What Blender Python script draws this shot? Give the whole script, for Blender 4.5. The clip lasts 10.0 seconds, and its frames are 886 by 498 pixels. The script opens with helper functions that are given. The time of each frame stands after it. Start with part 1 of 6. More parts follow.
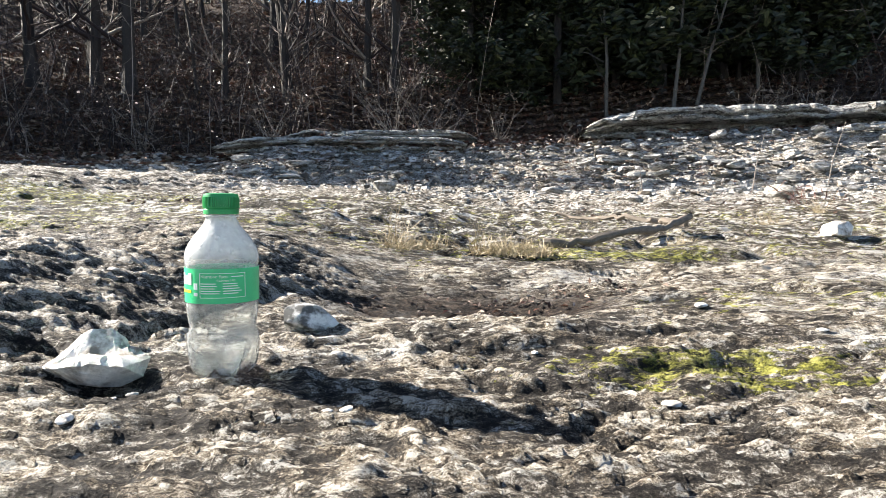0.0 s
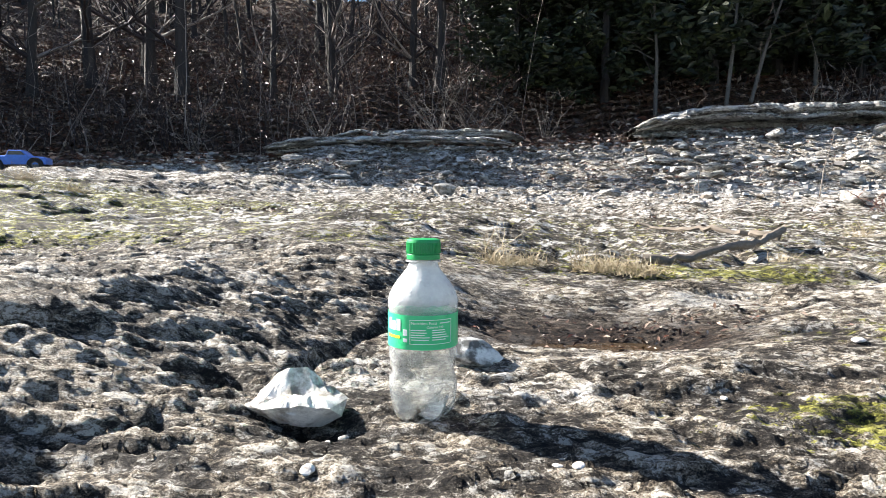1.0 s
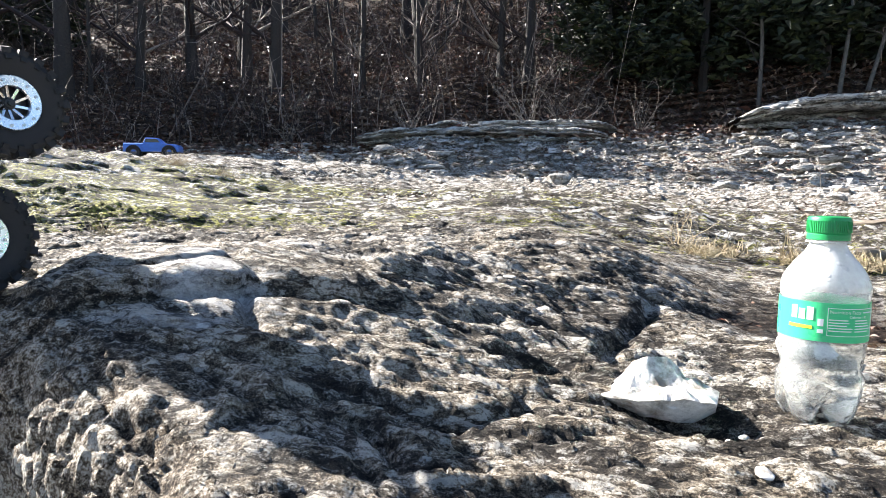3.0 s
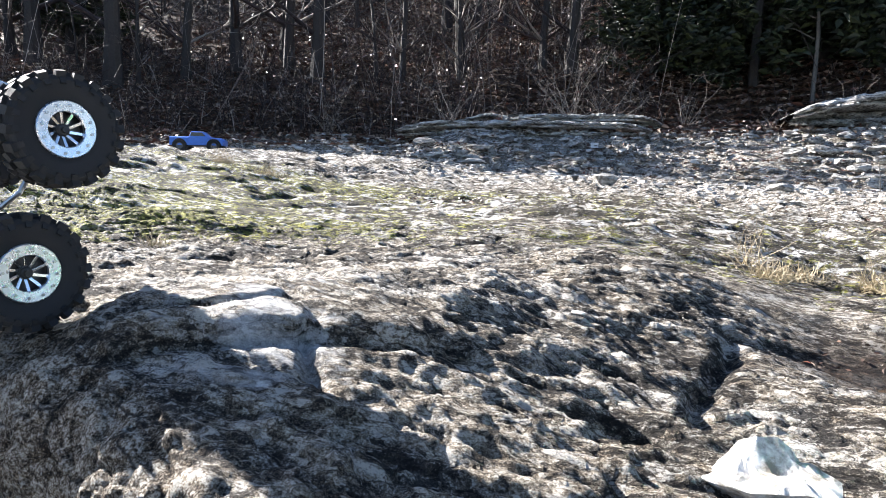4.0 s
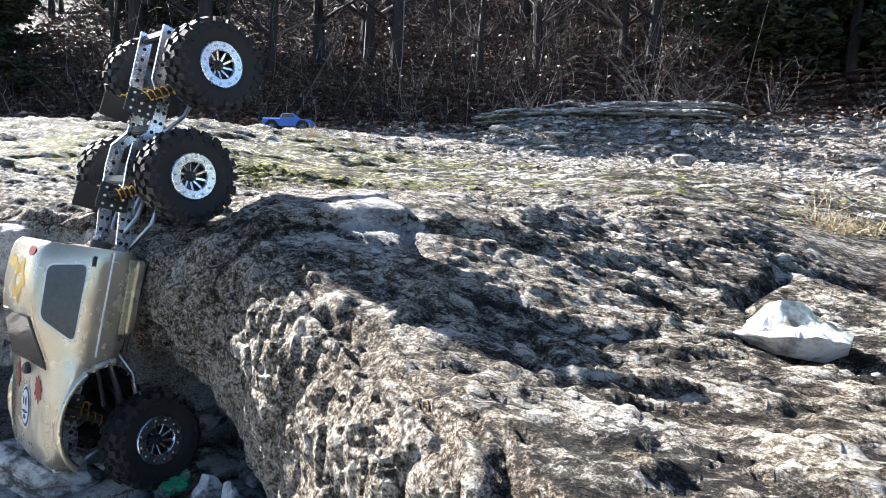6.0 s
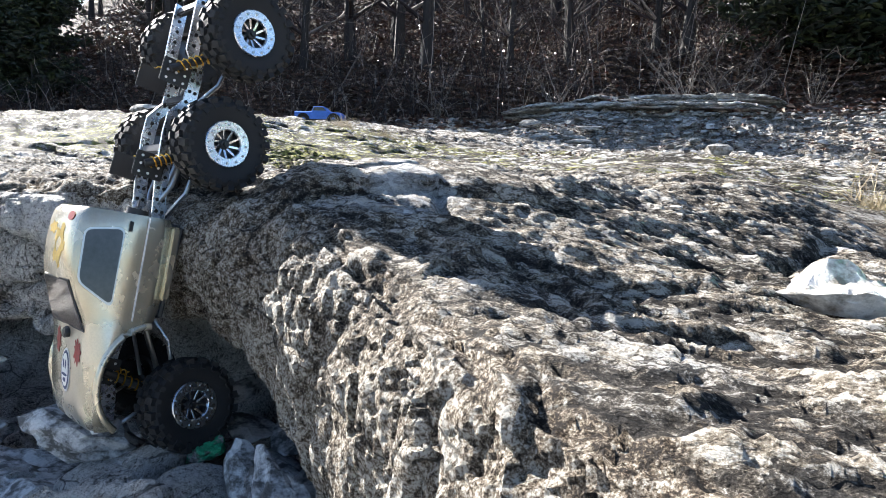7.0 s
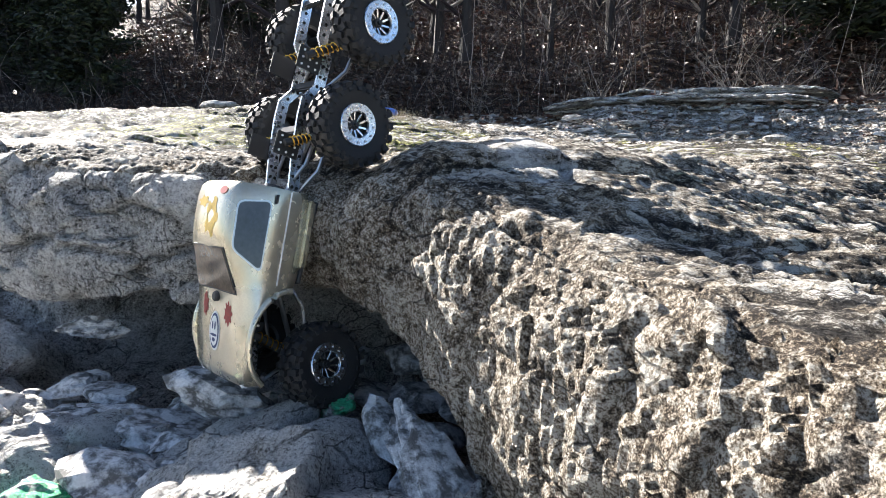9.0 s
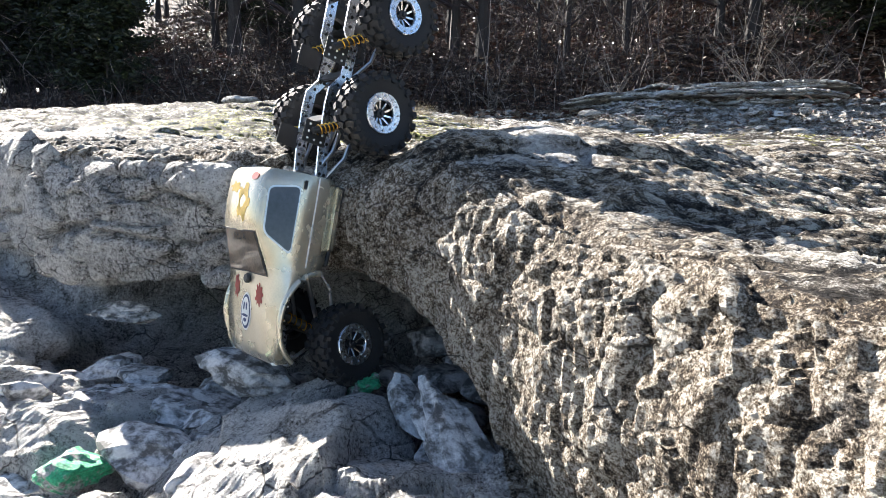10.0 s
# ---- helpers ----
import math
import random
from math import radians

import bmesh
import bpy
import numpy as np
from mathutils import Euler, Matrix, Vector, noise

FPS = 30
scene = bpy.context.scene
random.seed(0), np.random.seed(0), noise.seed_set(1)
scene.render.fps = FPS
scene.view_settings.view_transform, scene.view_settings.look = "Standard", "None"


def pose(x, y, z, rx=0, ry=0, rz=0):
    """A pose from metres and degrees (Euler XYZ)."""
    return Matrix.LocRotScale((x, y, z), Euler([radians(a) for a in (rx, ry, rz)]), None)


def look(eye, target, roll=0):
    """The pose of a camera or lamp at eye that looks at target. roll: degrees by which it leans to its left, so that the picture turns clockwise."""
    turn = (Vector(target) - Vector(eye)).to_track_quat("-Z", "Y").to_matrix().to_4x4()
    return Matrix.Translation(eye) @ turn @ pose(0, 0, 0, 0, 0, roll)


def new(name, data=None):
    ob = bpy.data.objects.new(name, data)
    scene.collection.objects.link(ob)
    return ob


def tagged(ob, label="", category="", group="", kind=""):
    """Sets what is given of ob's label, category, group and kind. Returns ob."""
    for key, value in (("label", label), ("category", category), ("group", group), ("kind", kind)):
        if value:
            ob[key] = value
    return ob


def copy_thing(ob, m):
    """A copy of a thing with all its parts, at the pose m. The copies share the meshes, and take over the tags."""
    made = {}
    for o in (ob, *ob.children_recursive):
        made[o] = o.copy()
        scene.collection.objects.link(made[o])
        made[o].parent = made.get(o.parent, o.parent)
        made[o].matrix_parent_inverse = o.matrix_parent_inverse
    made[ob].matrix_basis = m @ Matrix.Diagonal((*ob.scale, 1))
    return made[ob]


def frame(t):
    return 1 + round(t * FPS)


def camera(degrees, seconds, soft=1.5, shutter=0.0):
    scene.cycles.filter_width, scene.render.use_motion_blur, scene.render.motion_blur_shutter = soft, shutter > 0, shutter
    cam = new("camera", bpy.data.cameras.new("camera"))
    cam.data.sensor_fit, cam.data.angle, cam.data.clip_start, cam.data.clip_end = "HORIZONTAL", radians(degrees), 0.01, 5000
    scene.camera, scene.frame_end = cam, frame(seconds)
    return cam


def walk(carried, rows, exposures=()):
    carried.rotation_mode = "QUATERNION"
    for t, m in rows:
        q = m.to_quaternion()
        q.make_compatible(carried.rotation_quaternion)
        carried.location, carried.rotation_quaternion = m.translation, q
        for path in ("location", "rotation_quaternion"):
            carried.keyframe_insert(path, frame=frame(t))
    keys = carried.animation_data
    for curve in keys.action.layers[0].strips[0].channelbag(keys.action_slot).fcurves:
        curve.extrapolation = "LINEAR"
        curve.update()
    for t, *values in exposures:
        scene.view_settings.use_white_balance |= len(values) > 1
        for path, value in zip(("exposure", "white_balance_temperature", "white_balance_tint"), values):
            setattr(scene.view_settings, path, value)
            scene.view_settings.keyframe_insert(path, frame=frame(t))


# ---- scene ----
cam = camera(70.6, 10.0, soft=0.4)
PATH = [
    (0, (0.021, 0.043, 0.177), (-0.014, 2.035, 0.009), -1.1),
    (0.5, (-0.047, 0.042, 0.184), (-0.148, 2.032, 0.012), -0.9),
    (1, (-0.126, 0.042, 0.223), (-0.281, 2.029, 0.048), -0.9),
    (1.5, (-0.227, 0.01, 0.286), (-0.43, 1.992, 0.112), -0.8),
    (2, (-0.298, -0.019, 0.292), (-0.553, 1.957, 0.114), -0.7),
    (2.5, (-0.36, 0.002, 0.247), (-0.677, 1.968, 0.061), -0.5),
    (3, (-0.393, 0.056, 0.208), (-0.778, 2.008, 0.011), -0.3),
    (3.2, (-0.407, 0.082, 0.22), (-0.814, 2.03, 0.014), -0.3),
    (4.3, (-0.446, 0.106, 0.259), (-0.977, 2.02, 0.025), 1.2),
    (4.5, (-0.445, 0.104, 0.26), (-1.003, 2.01, 0.022), 1.4),
    (5, (-0.437, 0.087, 0.257), (-1.047, 1.976, 0.012), 1.3),
    (5.5, (-0.417, 0.023, 0.217), (-1.077, 1.895, -0.031), 1.2),
    (6, (-0.41, -0.029, 0.174), (-1.123, 1.822, -0.081), 1.1),
    (6.2, (-0.404, -0.023, 0.16), (-1.139, 1.819, -0.102), 1.0),
    (7.5, (-0.436, -0.04, 0.134), (-1.265, 1.761, -0.127), 0.7),
    (8, (-0.469, -0.087, 0.128), (-1.323, 1.702, -0.137), 0.5),
    (8.5, (-0.475, -0.125, 0.11), (-1.354, 1.651, -0.158), 0.4),
    (9, (-0.484, -0.127, 0.108), (-1.386, 1.638, -0.164), 0.4),
    (9.5, (-0.474, -0.139, 0.098), (-1.397, 1.614, -0.18), 0.3),
    (10, (-0.478, -0.159, 0.095), (-1.422, 1.581, -0.188), 0.3),
]
walk(cam, [(t, look(eye, target, roll)) for t, eye, target, roll in PATH], exposures=((0, 2.08, 7000, 11), (1, 2.08, 6750, 11), (3, 2.28, 6700, 12), (4.5, 2.25, 6400, 13), (7.5, 2.22, 6500, 11), (10, 2.32, 6750, 12)))

# ---- world and sun ----
SUN_EL, SUN_AZ = 30.5, -69.0  # degrees; azimuth clockwise from +y
world = bpy.data.worlds.new("world")
scene.world = world
world.use_nodes = True
wn = world.node_tree.nodes
wn.clear()
sky = wn.new("ShaderNodeTexSky")
sky.sky_type, sky.sun_disc = "NISHITA", False
sky.ozone_density = 4.0
sky.sun_elevation, sky.sun_rotation = radians(SUN_EL), radians(SUN_AZ % 360)
bg = wn.new("ShaderNodeBackground")
bg.inputs["Strength"].default_value = 0.052
wo = wn.new("ShaderNodeOutputWorld")
world.node_tree.links.new(sky.outputs[0], bg.inputs[0])
world.node_tree.links.new(bg.outputs[0], wo.inputs[0])
sun_data = bpy.data.lights.new("sun", "SUN")
sun_data.energy, sun_data.angle, sun_data.color = 5.0, radians(0.5), (1.0, 0.975, 0.93)
sun = new("sun", sun_data)
_a, _e = radians(SUN_AZ), radians(SUN_EL)
sun_way = Vector((math.sin(_a) * math.cos(_e), math.cos(_a) * math.cos(_e), math.sin(_e)))
sun.matrix_world = Matrix.Translation((0, 0, 30)) @ sun_way.to_track_quat("Z", "Y").to_matrix().to_4x4()

# ---- material helpers ----
class Nodes:
    """A small builder of node materials."""

    def __init__(self, name):
        self.mat = bpy.data.materials.new(name)
        self.mat.use_nodes = True
        self.t = self.mat.node_tree
        self.b = self.t.nodes["Principled BSDF"]
        self.xyz = self.t.nodes.new("ShaderNodeTexCoord").outputs["Object"]

    def link(self, a, b):
        self.t.links.new(a, b)

    def put(self, socket, value):
        if isinstance(value, bpy.types.NodeSocket):
            self.link(value, socket)
        elif isinstance(value, tuple) and len(value) == 3 and socket.type == "RGBA":
            socket.default_value = (*value, 1)
        else:
            socket.default_value = value

    def stretch(self, scale, turn=(0, 0, 0)):
        n = self.t.nodes.new("ShaderNodeMapping")
        n.inputs["Scale"].default_value = scale
        n.inputs["Rotation"].default_value = [radians(a) for a in turn]
        self.link(self.xyz, n.inputs["Vector"])
        return n.outputs[0]

    def noise(self, scale, detail=4.0, rough=0.55, at=None, distortion=0.0):
        n = self.t.nodes.new("ShaderNodeTexNoise")
        n.inputs["Scale"].default_value, n.inputs["Detail"].default_value = scale, detail
        n.inputs["Roughness"].default_value, n.inputs["Distortion"].default_value = rough, distortion
        self.link(at or self.xyz, n.inputs["Vector"])
        return n.outputs["Fac"]

    def bend(self, at, scale, amount):
        """Coordinates shaken by noise, for uneven cell outlines."""
        n = self.t.nodes.new("ShaderNodeTexNoise")
        n.inputs["Scale"].default_value, n.inputs["Detail"].default_value = scale, 4
        self.link(at, n.inputs["Vector"])
        v = self.t.nodes.new("ShaderNodeVectorMath")
        v.operation = "MULTIPLY_ADD"
        self.link(n.outputs["Color"], v.inputs[0])
        v.inputs[1].default_value = (amount, amount, amount)
        self.link(at, v.inputs[2])
        return v.outputs[0]

    def cells(self, scale, feature="F1", at=None, out="Distance", rand=1.0):
        n = self.t.nodes.new("ShaderNodeTexVoronoi")
        n.feature = feature
        n.inputs["Scale"].default_value = scale
        n.inputs["Randomness"].default_value = rand
        self.link(at or self.xyz, n.inputs["Vector"])
        return n.outputs[out]

    def attr(self, name):
        n = self.t.nodes.new("ShaderNodeAttribute")
        n.attribute_name = name
        return n.outputs["Fac"]

    def ramp(self, fac, *stops):
        n = self.t.nodes.new("ShaderNodeValToRGB")
        e = n.color_ramp.elements
        while len(e) < len(stops):
            e.new(0.5)
        for el, (p, c) in zip(e, stops):
            el.position = p
            el.color = (*c, 1) if isinstance(c, tuple) else (c, c, c, 1)
        self.put(n.inputs[0], fac)
        return n.outputs[0]

    def mix(self, fac, a, b, mode="MIX"):
        n = self.t.nodes.new("ShaderNodeMix")
        n.data_type, n.blend_type = "RGBA", mode
        self.put(n.inputs[0], fac)
        self.put(n.inputs[6], a)
        self.put(n.inputs[7], b)
        return n.outputs[2]

    def math(self, op, a, b=0.0, c=0.0, clamp=False):
        n = self.t.nodes.new("ShaderNodeMath")
        n.operation, n.use_clamp = op, clamp
        for s, v in zip(n.inputs, (a, b, c)):
            self.put(s, v)
        return n.outputs[0]

    def island(self):
        return self.t.nodes.new("ShaderNodeNewGeometry").outputs["Random Per Island"]

    def random(self):
        return self.t.nodes.new("ShaderNodeObjectInfo").outputs["Random"]

    def bump(self, height, strength=0.5, distance=0.01, over=None):
        n = self.t.nodes.new("ShaderNodeBump")
        n.inputs["Strength"].default_value, n.inputs["Distance"].default_value = strength, distance
        self.link(height, n.inputs["Height"])
        if over is not None:
            self.link(over, n.inputs["Normal"])
        self.link(n.outputs[0], self.b.inputs["Normal"])
        return n.outputs[0]

    def done(self, color=None, rough=None, metal=None, **more):
        for key, v in (("Base Color", color), ("Roughness", rough), ("Metallic", metal), *more.items()):
            if v is not None:
                self.put(self.b.inputs[key.replace("_", " ")], v)
        return self.mat


def rock_material():
    m = Nodes("weathered_limestone")
    flat = m.mix(m.math("GREATER_THAN", m.math("ADD", m.attr("upright"), m.math("MULTIPLY", m.noise(40, 4, 0.7), 0.5)), 0.75), m.stretch((0.5, 1.0, 1.0), (0, 0, 8)), m.stretch((1.0, 1.0, 0.9)))
    bent = m.bend(flat, 55, 0.022)
    blotch = m.noise(7, 6, 0.66, flat)
    flake = m.noise(30, 8, 0.68, flat, 0.4)
    fine = m.noise(115, 7, 0.74, flat)
    grit = m.noise(560, 4, 0.75)
    chip = m.cells(62, at=bent, out="Color")
    small = m.cells(190, at=bent, out="Color")
    joint = m.cells(62, "DISTANCE_TO_EDGE", at=bent)
    speck = m.math("ADD", m.math("MULTIPLY", fine, 0.48), m.math("MULTIPLY", grit, 0.30))
    speck = m.math("ADD", speck, m.math("MULTIPLY", m.math("ADD", m.math("MULTIPLY", chip, 0.45), m.math("MULTIPLY", small, 0.55)), 0.22))
    speck = m.math("SUBTRACT", speck, m.ramp(joint, (0.0, 0.04), (0.10, 0.0)))
    pale = m.ramp(speck, (0.40, (0.06, 0.052, 0.044)), (0.445, (0.36, 0.33, 0.29)), (0.485, (0.70, 0.68, 0.64)), (0.54, (0.90, 0.885, 0.86)))
    tan = m.ramp(speck, (0.41, (0.016, 0.012, 0.009)), (0.455, (0.12, 0.085, 0.05)), (0.505, (0.38, 0.315, 0.225)), (0.55, (0.80, 0.75, 0.66)))
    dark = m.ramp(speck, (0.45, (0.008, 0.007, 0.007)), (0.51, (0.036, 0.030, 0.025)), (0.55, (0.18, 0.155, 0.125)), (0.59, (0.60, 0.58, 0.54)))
    # tan algae film in blotches; dark lichen, and shade painted into pits between flakes
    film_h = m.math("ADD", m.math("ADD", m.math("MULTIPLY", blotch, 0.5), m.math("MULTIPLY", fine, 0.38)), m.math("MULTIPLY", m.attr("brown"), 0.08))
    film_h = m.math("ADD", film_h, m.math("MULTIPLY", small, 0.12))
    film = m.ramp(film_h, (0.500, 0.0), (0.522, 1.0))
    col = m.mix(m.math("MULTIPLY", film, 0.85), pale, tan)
    crust_shade_h = m.math("SUBTRACT", m.math("ADD", m.math("MULTIPLY", fine, 0.34), m.math("MULTIPLY", blotch, 0.16)), m.math("MULTIPLY", flake, 0.56))
    crust_shade_h = m.math("ADD", crust_shade_h, m.math("MULTIPLY", chip, 0.06))
    crust_shade_h = m.math("SUBTRACT", m.math("ADD", crust_shade_h, 0.505), m.math("MULTIPLY", m.attr("pale"), 0.055))
    crust_shade_h = m.math("ADD", crust_shade_h, m.math("MULTIPLY", m.attr("crust_shade"), 0.055))
    crust_shade_h = m.math("SUBTRACT", crust_shade_h, m.math("MULTIPLY", m.attr("relief_shade"), 0.045))
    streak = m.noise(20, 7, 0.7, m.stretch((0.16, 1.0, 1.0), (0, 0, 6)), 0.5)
    crust_shade_h = m.math("ADD", crust_shade_h, m.ramp(streak, (0.36, 0.045), (0.46, 0.0)))
    crust_shade = m.ramp(crust_shade_h, (0.516, 0.0), (0.529, 1.0))
    col = m.mix(m.math("MULTIPLY", crust_shade, 0.92), col, dark)
    moss_n = m.noise(60, 7, 0.74, flat)
    moss_c = m.ramp(speck, (0.43, (0.012, 0.014, 0.005)), (0.50, (0.20, 0.20, 0.028)), (0.56, (0.56, 0.54, 0.11)))
    moss = m.ramp(m.math("ADD", m.math("MULTIPLY", m.attr("moss"), 0.34), moss_n), (0.68, 0.0), (0.71, 0.9))
    col = m.mix(moss, col, moss_c)
    leafy = m.ramp(m.noise(14, 6, 0.7), (0.35, (0.020, 0.012, 0.009)), (0.5, (0.062, 0.038, 0.026)), (0.62, (0.16, 0.11, 0.072)))
    wet = m.ramp(speck, (0.42, (0.006, 0.004, 0.003)), (0.52, (0.032, 0.018, 0.011)), (0.6, (0.13, 0.08, 0.05)))
    col = m.mix(m.attr("soil"), col, leafy)
    col = m.mix(m.attr("mud"), col, wet)
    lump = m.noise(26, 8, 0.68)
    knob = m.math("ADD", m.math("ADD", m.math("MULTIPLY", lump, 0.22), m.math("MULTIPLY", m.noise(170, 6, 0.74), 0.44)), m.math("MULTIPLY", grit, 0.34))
    knob = m.math("ADD", knob, m.math("MULTIPLY", m.attr("relief_shade"), 0.022))
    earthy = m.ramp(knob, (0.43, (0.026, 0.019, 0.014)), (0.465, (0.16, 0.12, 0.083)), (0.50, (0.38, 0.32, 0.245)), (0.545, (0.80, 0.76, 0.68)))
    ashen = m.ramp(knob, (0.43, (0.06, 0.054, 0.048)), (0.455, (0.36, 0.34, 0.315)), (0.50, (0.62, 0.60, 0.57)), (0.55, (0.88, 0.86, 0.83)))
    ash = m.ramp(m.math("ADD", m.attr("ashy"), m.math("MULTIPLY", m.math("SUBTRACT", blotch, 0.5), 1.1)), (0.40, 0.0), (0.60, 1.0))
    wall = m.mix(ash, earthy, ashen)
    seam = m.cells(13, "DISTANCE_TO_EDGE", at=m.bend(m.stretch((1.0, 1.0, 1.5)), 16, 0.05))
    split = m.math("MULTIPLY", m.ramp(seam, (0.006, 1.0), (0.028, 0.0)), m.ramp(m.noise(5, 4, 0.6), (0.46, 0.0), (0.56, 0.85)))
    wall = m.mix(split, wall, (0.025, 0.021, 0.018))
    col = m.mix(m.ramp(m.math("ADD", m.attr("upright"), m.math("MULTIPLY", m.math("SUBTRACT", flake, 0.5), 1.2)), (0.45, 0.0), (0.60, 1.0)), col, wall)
    bare = m.ramp(m.math("ADD", m.math("MULTIPLY", speck, 0.6), m.math("MULTIPLY", blotch, 0.4)), (0.42, (0.16, 0.155, 0.15)), (0.455, (0.40, 0.39, 0.38)), (0.51, (0.62, 0.61, 0.595)), (0.56, (0.86, 0.85, 0.835)))
    smooth = m.ramp(m.math("ADD", m.attr("smooth"), m.math("MULTIPLY", m.math("SUBTRACT", flake, 0.5), 1.6)), (0.42, 0.0), (0.56, 0.92))
    col = m.mix(smooth, col, bare)
    # bed relief painted into the colour: dark bump lows, bright bump highs
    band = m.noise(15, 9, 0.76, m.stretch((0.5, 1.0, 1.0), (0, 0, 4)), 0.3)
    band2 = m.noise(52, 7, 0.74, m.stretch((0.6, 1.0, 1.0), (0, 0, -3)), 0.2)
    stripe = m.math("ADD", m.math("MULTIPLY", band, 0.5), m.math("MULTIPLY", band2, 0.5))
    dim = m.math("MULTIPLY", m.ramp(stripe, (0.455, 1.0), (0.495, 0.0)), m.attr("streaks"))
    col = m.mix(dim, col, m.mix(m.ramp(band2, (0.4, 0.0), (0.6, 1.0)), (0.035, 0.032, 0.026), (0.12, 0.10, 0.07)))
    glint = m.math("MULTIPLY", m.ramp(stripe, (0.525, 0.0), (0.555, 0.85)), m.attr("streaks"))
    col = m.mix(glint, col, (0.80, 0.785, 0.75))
    # small pits, their shade put into the colour as well as the bump
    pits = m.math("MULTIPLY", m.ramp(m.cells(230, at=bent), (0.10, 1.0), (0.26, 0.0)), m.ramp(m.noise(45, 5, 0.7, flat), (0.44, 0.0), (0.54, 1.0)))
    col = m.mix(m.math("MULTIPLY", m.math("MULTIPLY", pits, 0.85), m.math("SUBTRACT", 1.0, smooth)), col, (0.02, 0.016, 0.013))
    steps = m.ramp(flake, (0.40, 0.0), (0.43, 0.28), (0.475, 0.33), (0.495, 0.62), (0.535, 0.68), (0.555, 1.0))
    relief = m.math("ADD", m.math("MULTIPLY", steps, 0.34), m.math("MULTIPLY", fine, 1.0))
    relief = m.math("ADD", relief, m.math("MULTIPLY", chip, 0.16))
    relief = m.math("ADD", relief, m.math("MULTIPLY", m.ramp(joint, (0.0, 0.0), (0.14, 1.0)), 0.14))
    relief = m.math("ADD", relief, m.math("MULTIPLY", small, 0.09))
    relief = m.math("ADD", relief, m.math("MULTIPLY", grit, 0.22))
    relief = m.math("SUBTRACT", relief, m.math("MULTIPLY", pits, 0.22))
    relief = m.math("SUBTRACT", relief, m.math("MULTIPLY", m.math("MULTIPLY", split, m.attr("upright")), 0.4))
    relief = m.math("ADD", relief, m.math("MULTIPLY", m.math("MULTIPLY", stripe, m.attr("streaks")), 1.3))
    relief = m.math("MULTIPLY", relief, m.math("SUBTRACT", 1.0, m.math("MULTIPLY", smooth, 0.5)))
    m.bump(relief, 1.0, 0.024)
    return m.done(col, m.ramp(fine, (0.3, 0.95), (0.7, 0.72)), 0.0, Specular_IOR_Level=0.25)


def plain(name, color, rough=0.6, metal=0.0, vary=0.25, scale=40.0, bump=0.0, **more):
    """Paint, plastic, rubber or metal with grain at two scales."""
    m = Nodes(name)
    a, b = m.noise(scale, 5), m.noise(scale * 7, 3)
    f = m.math("ADD", m.math("MULTIPLY", a, 0.6), m.math("MULTIPLY", b, 0.4))
    lo, hi = tuple(c * (1 - vary) for c in color), tuple(min(1, c * (1 + vary)) for c in color)
    if bump:
        m.bump(b, 0.5, bump)
    return m.done(m.ramp(f, (0.3, lo), (0.7, hi)), m.math("ADD", m.math("MULTIPLY", a, 0.2), rough - 0.1), metal, **more)


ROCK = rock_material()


def islands(name, *colors, rough=0.8, bump=0.0, grain=30.0):
    """Many small pieces in one mesh, each with its own colour."""
    m = Nodes(name)
    stops = [((i + 0.5) / len(colors), c) for i, c in enumerate(colors)]
    col = m.ramp(m.island(), *stops)
    g = m.noise(grain, 5, 0.65)
    col = m.mix(0.6, col, m.ramp(g, (0.3, 0.25), (0.7, 1.0)), "MULTIPLY")
    if bump:
        m.bump(g, 0.7, bump)
    return m.done(col, rough)


BARK = islands("grey_bark", (0.022, 0.018, 0.017), (0.036, 0.030, 0.027), (0.058, 0.049, 0.042), grain=25, bump=0.02)
# brightest twig and leaf tones stand in for sunlit specks in the woods
TWIG = islands("bare_twigs", (0.015, 0.009, 0.009), (0.026, 0.016, 0.015), (0.060, 0.038, 0.034), (0.026, 0.014, 0.014), (0.038, 0.024, 0.022), (0.40, 0.34, 0.30))
LEAF = islands("dead_leaves", (0.055, 0.025, 0.016), (0.11, 0.05, 0.032), (0.16, 0.095, 0.062), (0.035, 0.018, 0.013), (0.60, 0.48, 0.38), (0.17, 0.065, 0.04), rough=0.45)
CEDAR = islands("cedar_foliage", (0.010, 0.018, 0.007), (0.018, 0.030, 0.009), (0.050, 0.066, 0.016), (0.014, 0.022, 0.010), rough=0.6)
GRAVEL = islands("broken_limestone", (0.55, 0.54, 0.52), (0.30, 0.28, 0.25), (0.78, 0.77, 0.75), (0.10, 0.09, 0.08), (0.66, 0.64, 0.6), (0.2, 0.16, 0.12), grain=60, bump=0.01)
STRAW = islands("dry_grass", (0.42, 0.34, 0.2), (0.55, 0.46, 0.3), (0.33, 0.25, 0.14), rough=0.6)

# ---- noise on arrays of points ----
_rng = np.random.default_rng(7)
_perm = np.concatenate([_rng.permutation(256)] * 3)
_grad = _rng.normal(size=(256, 3))
_grad /= np.linalg.norm(_grad, axis=1)[:, None]


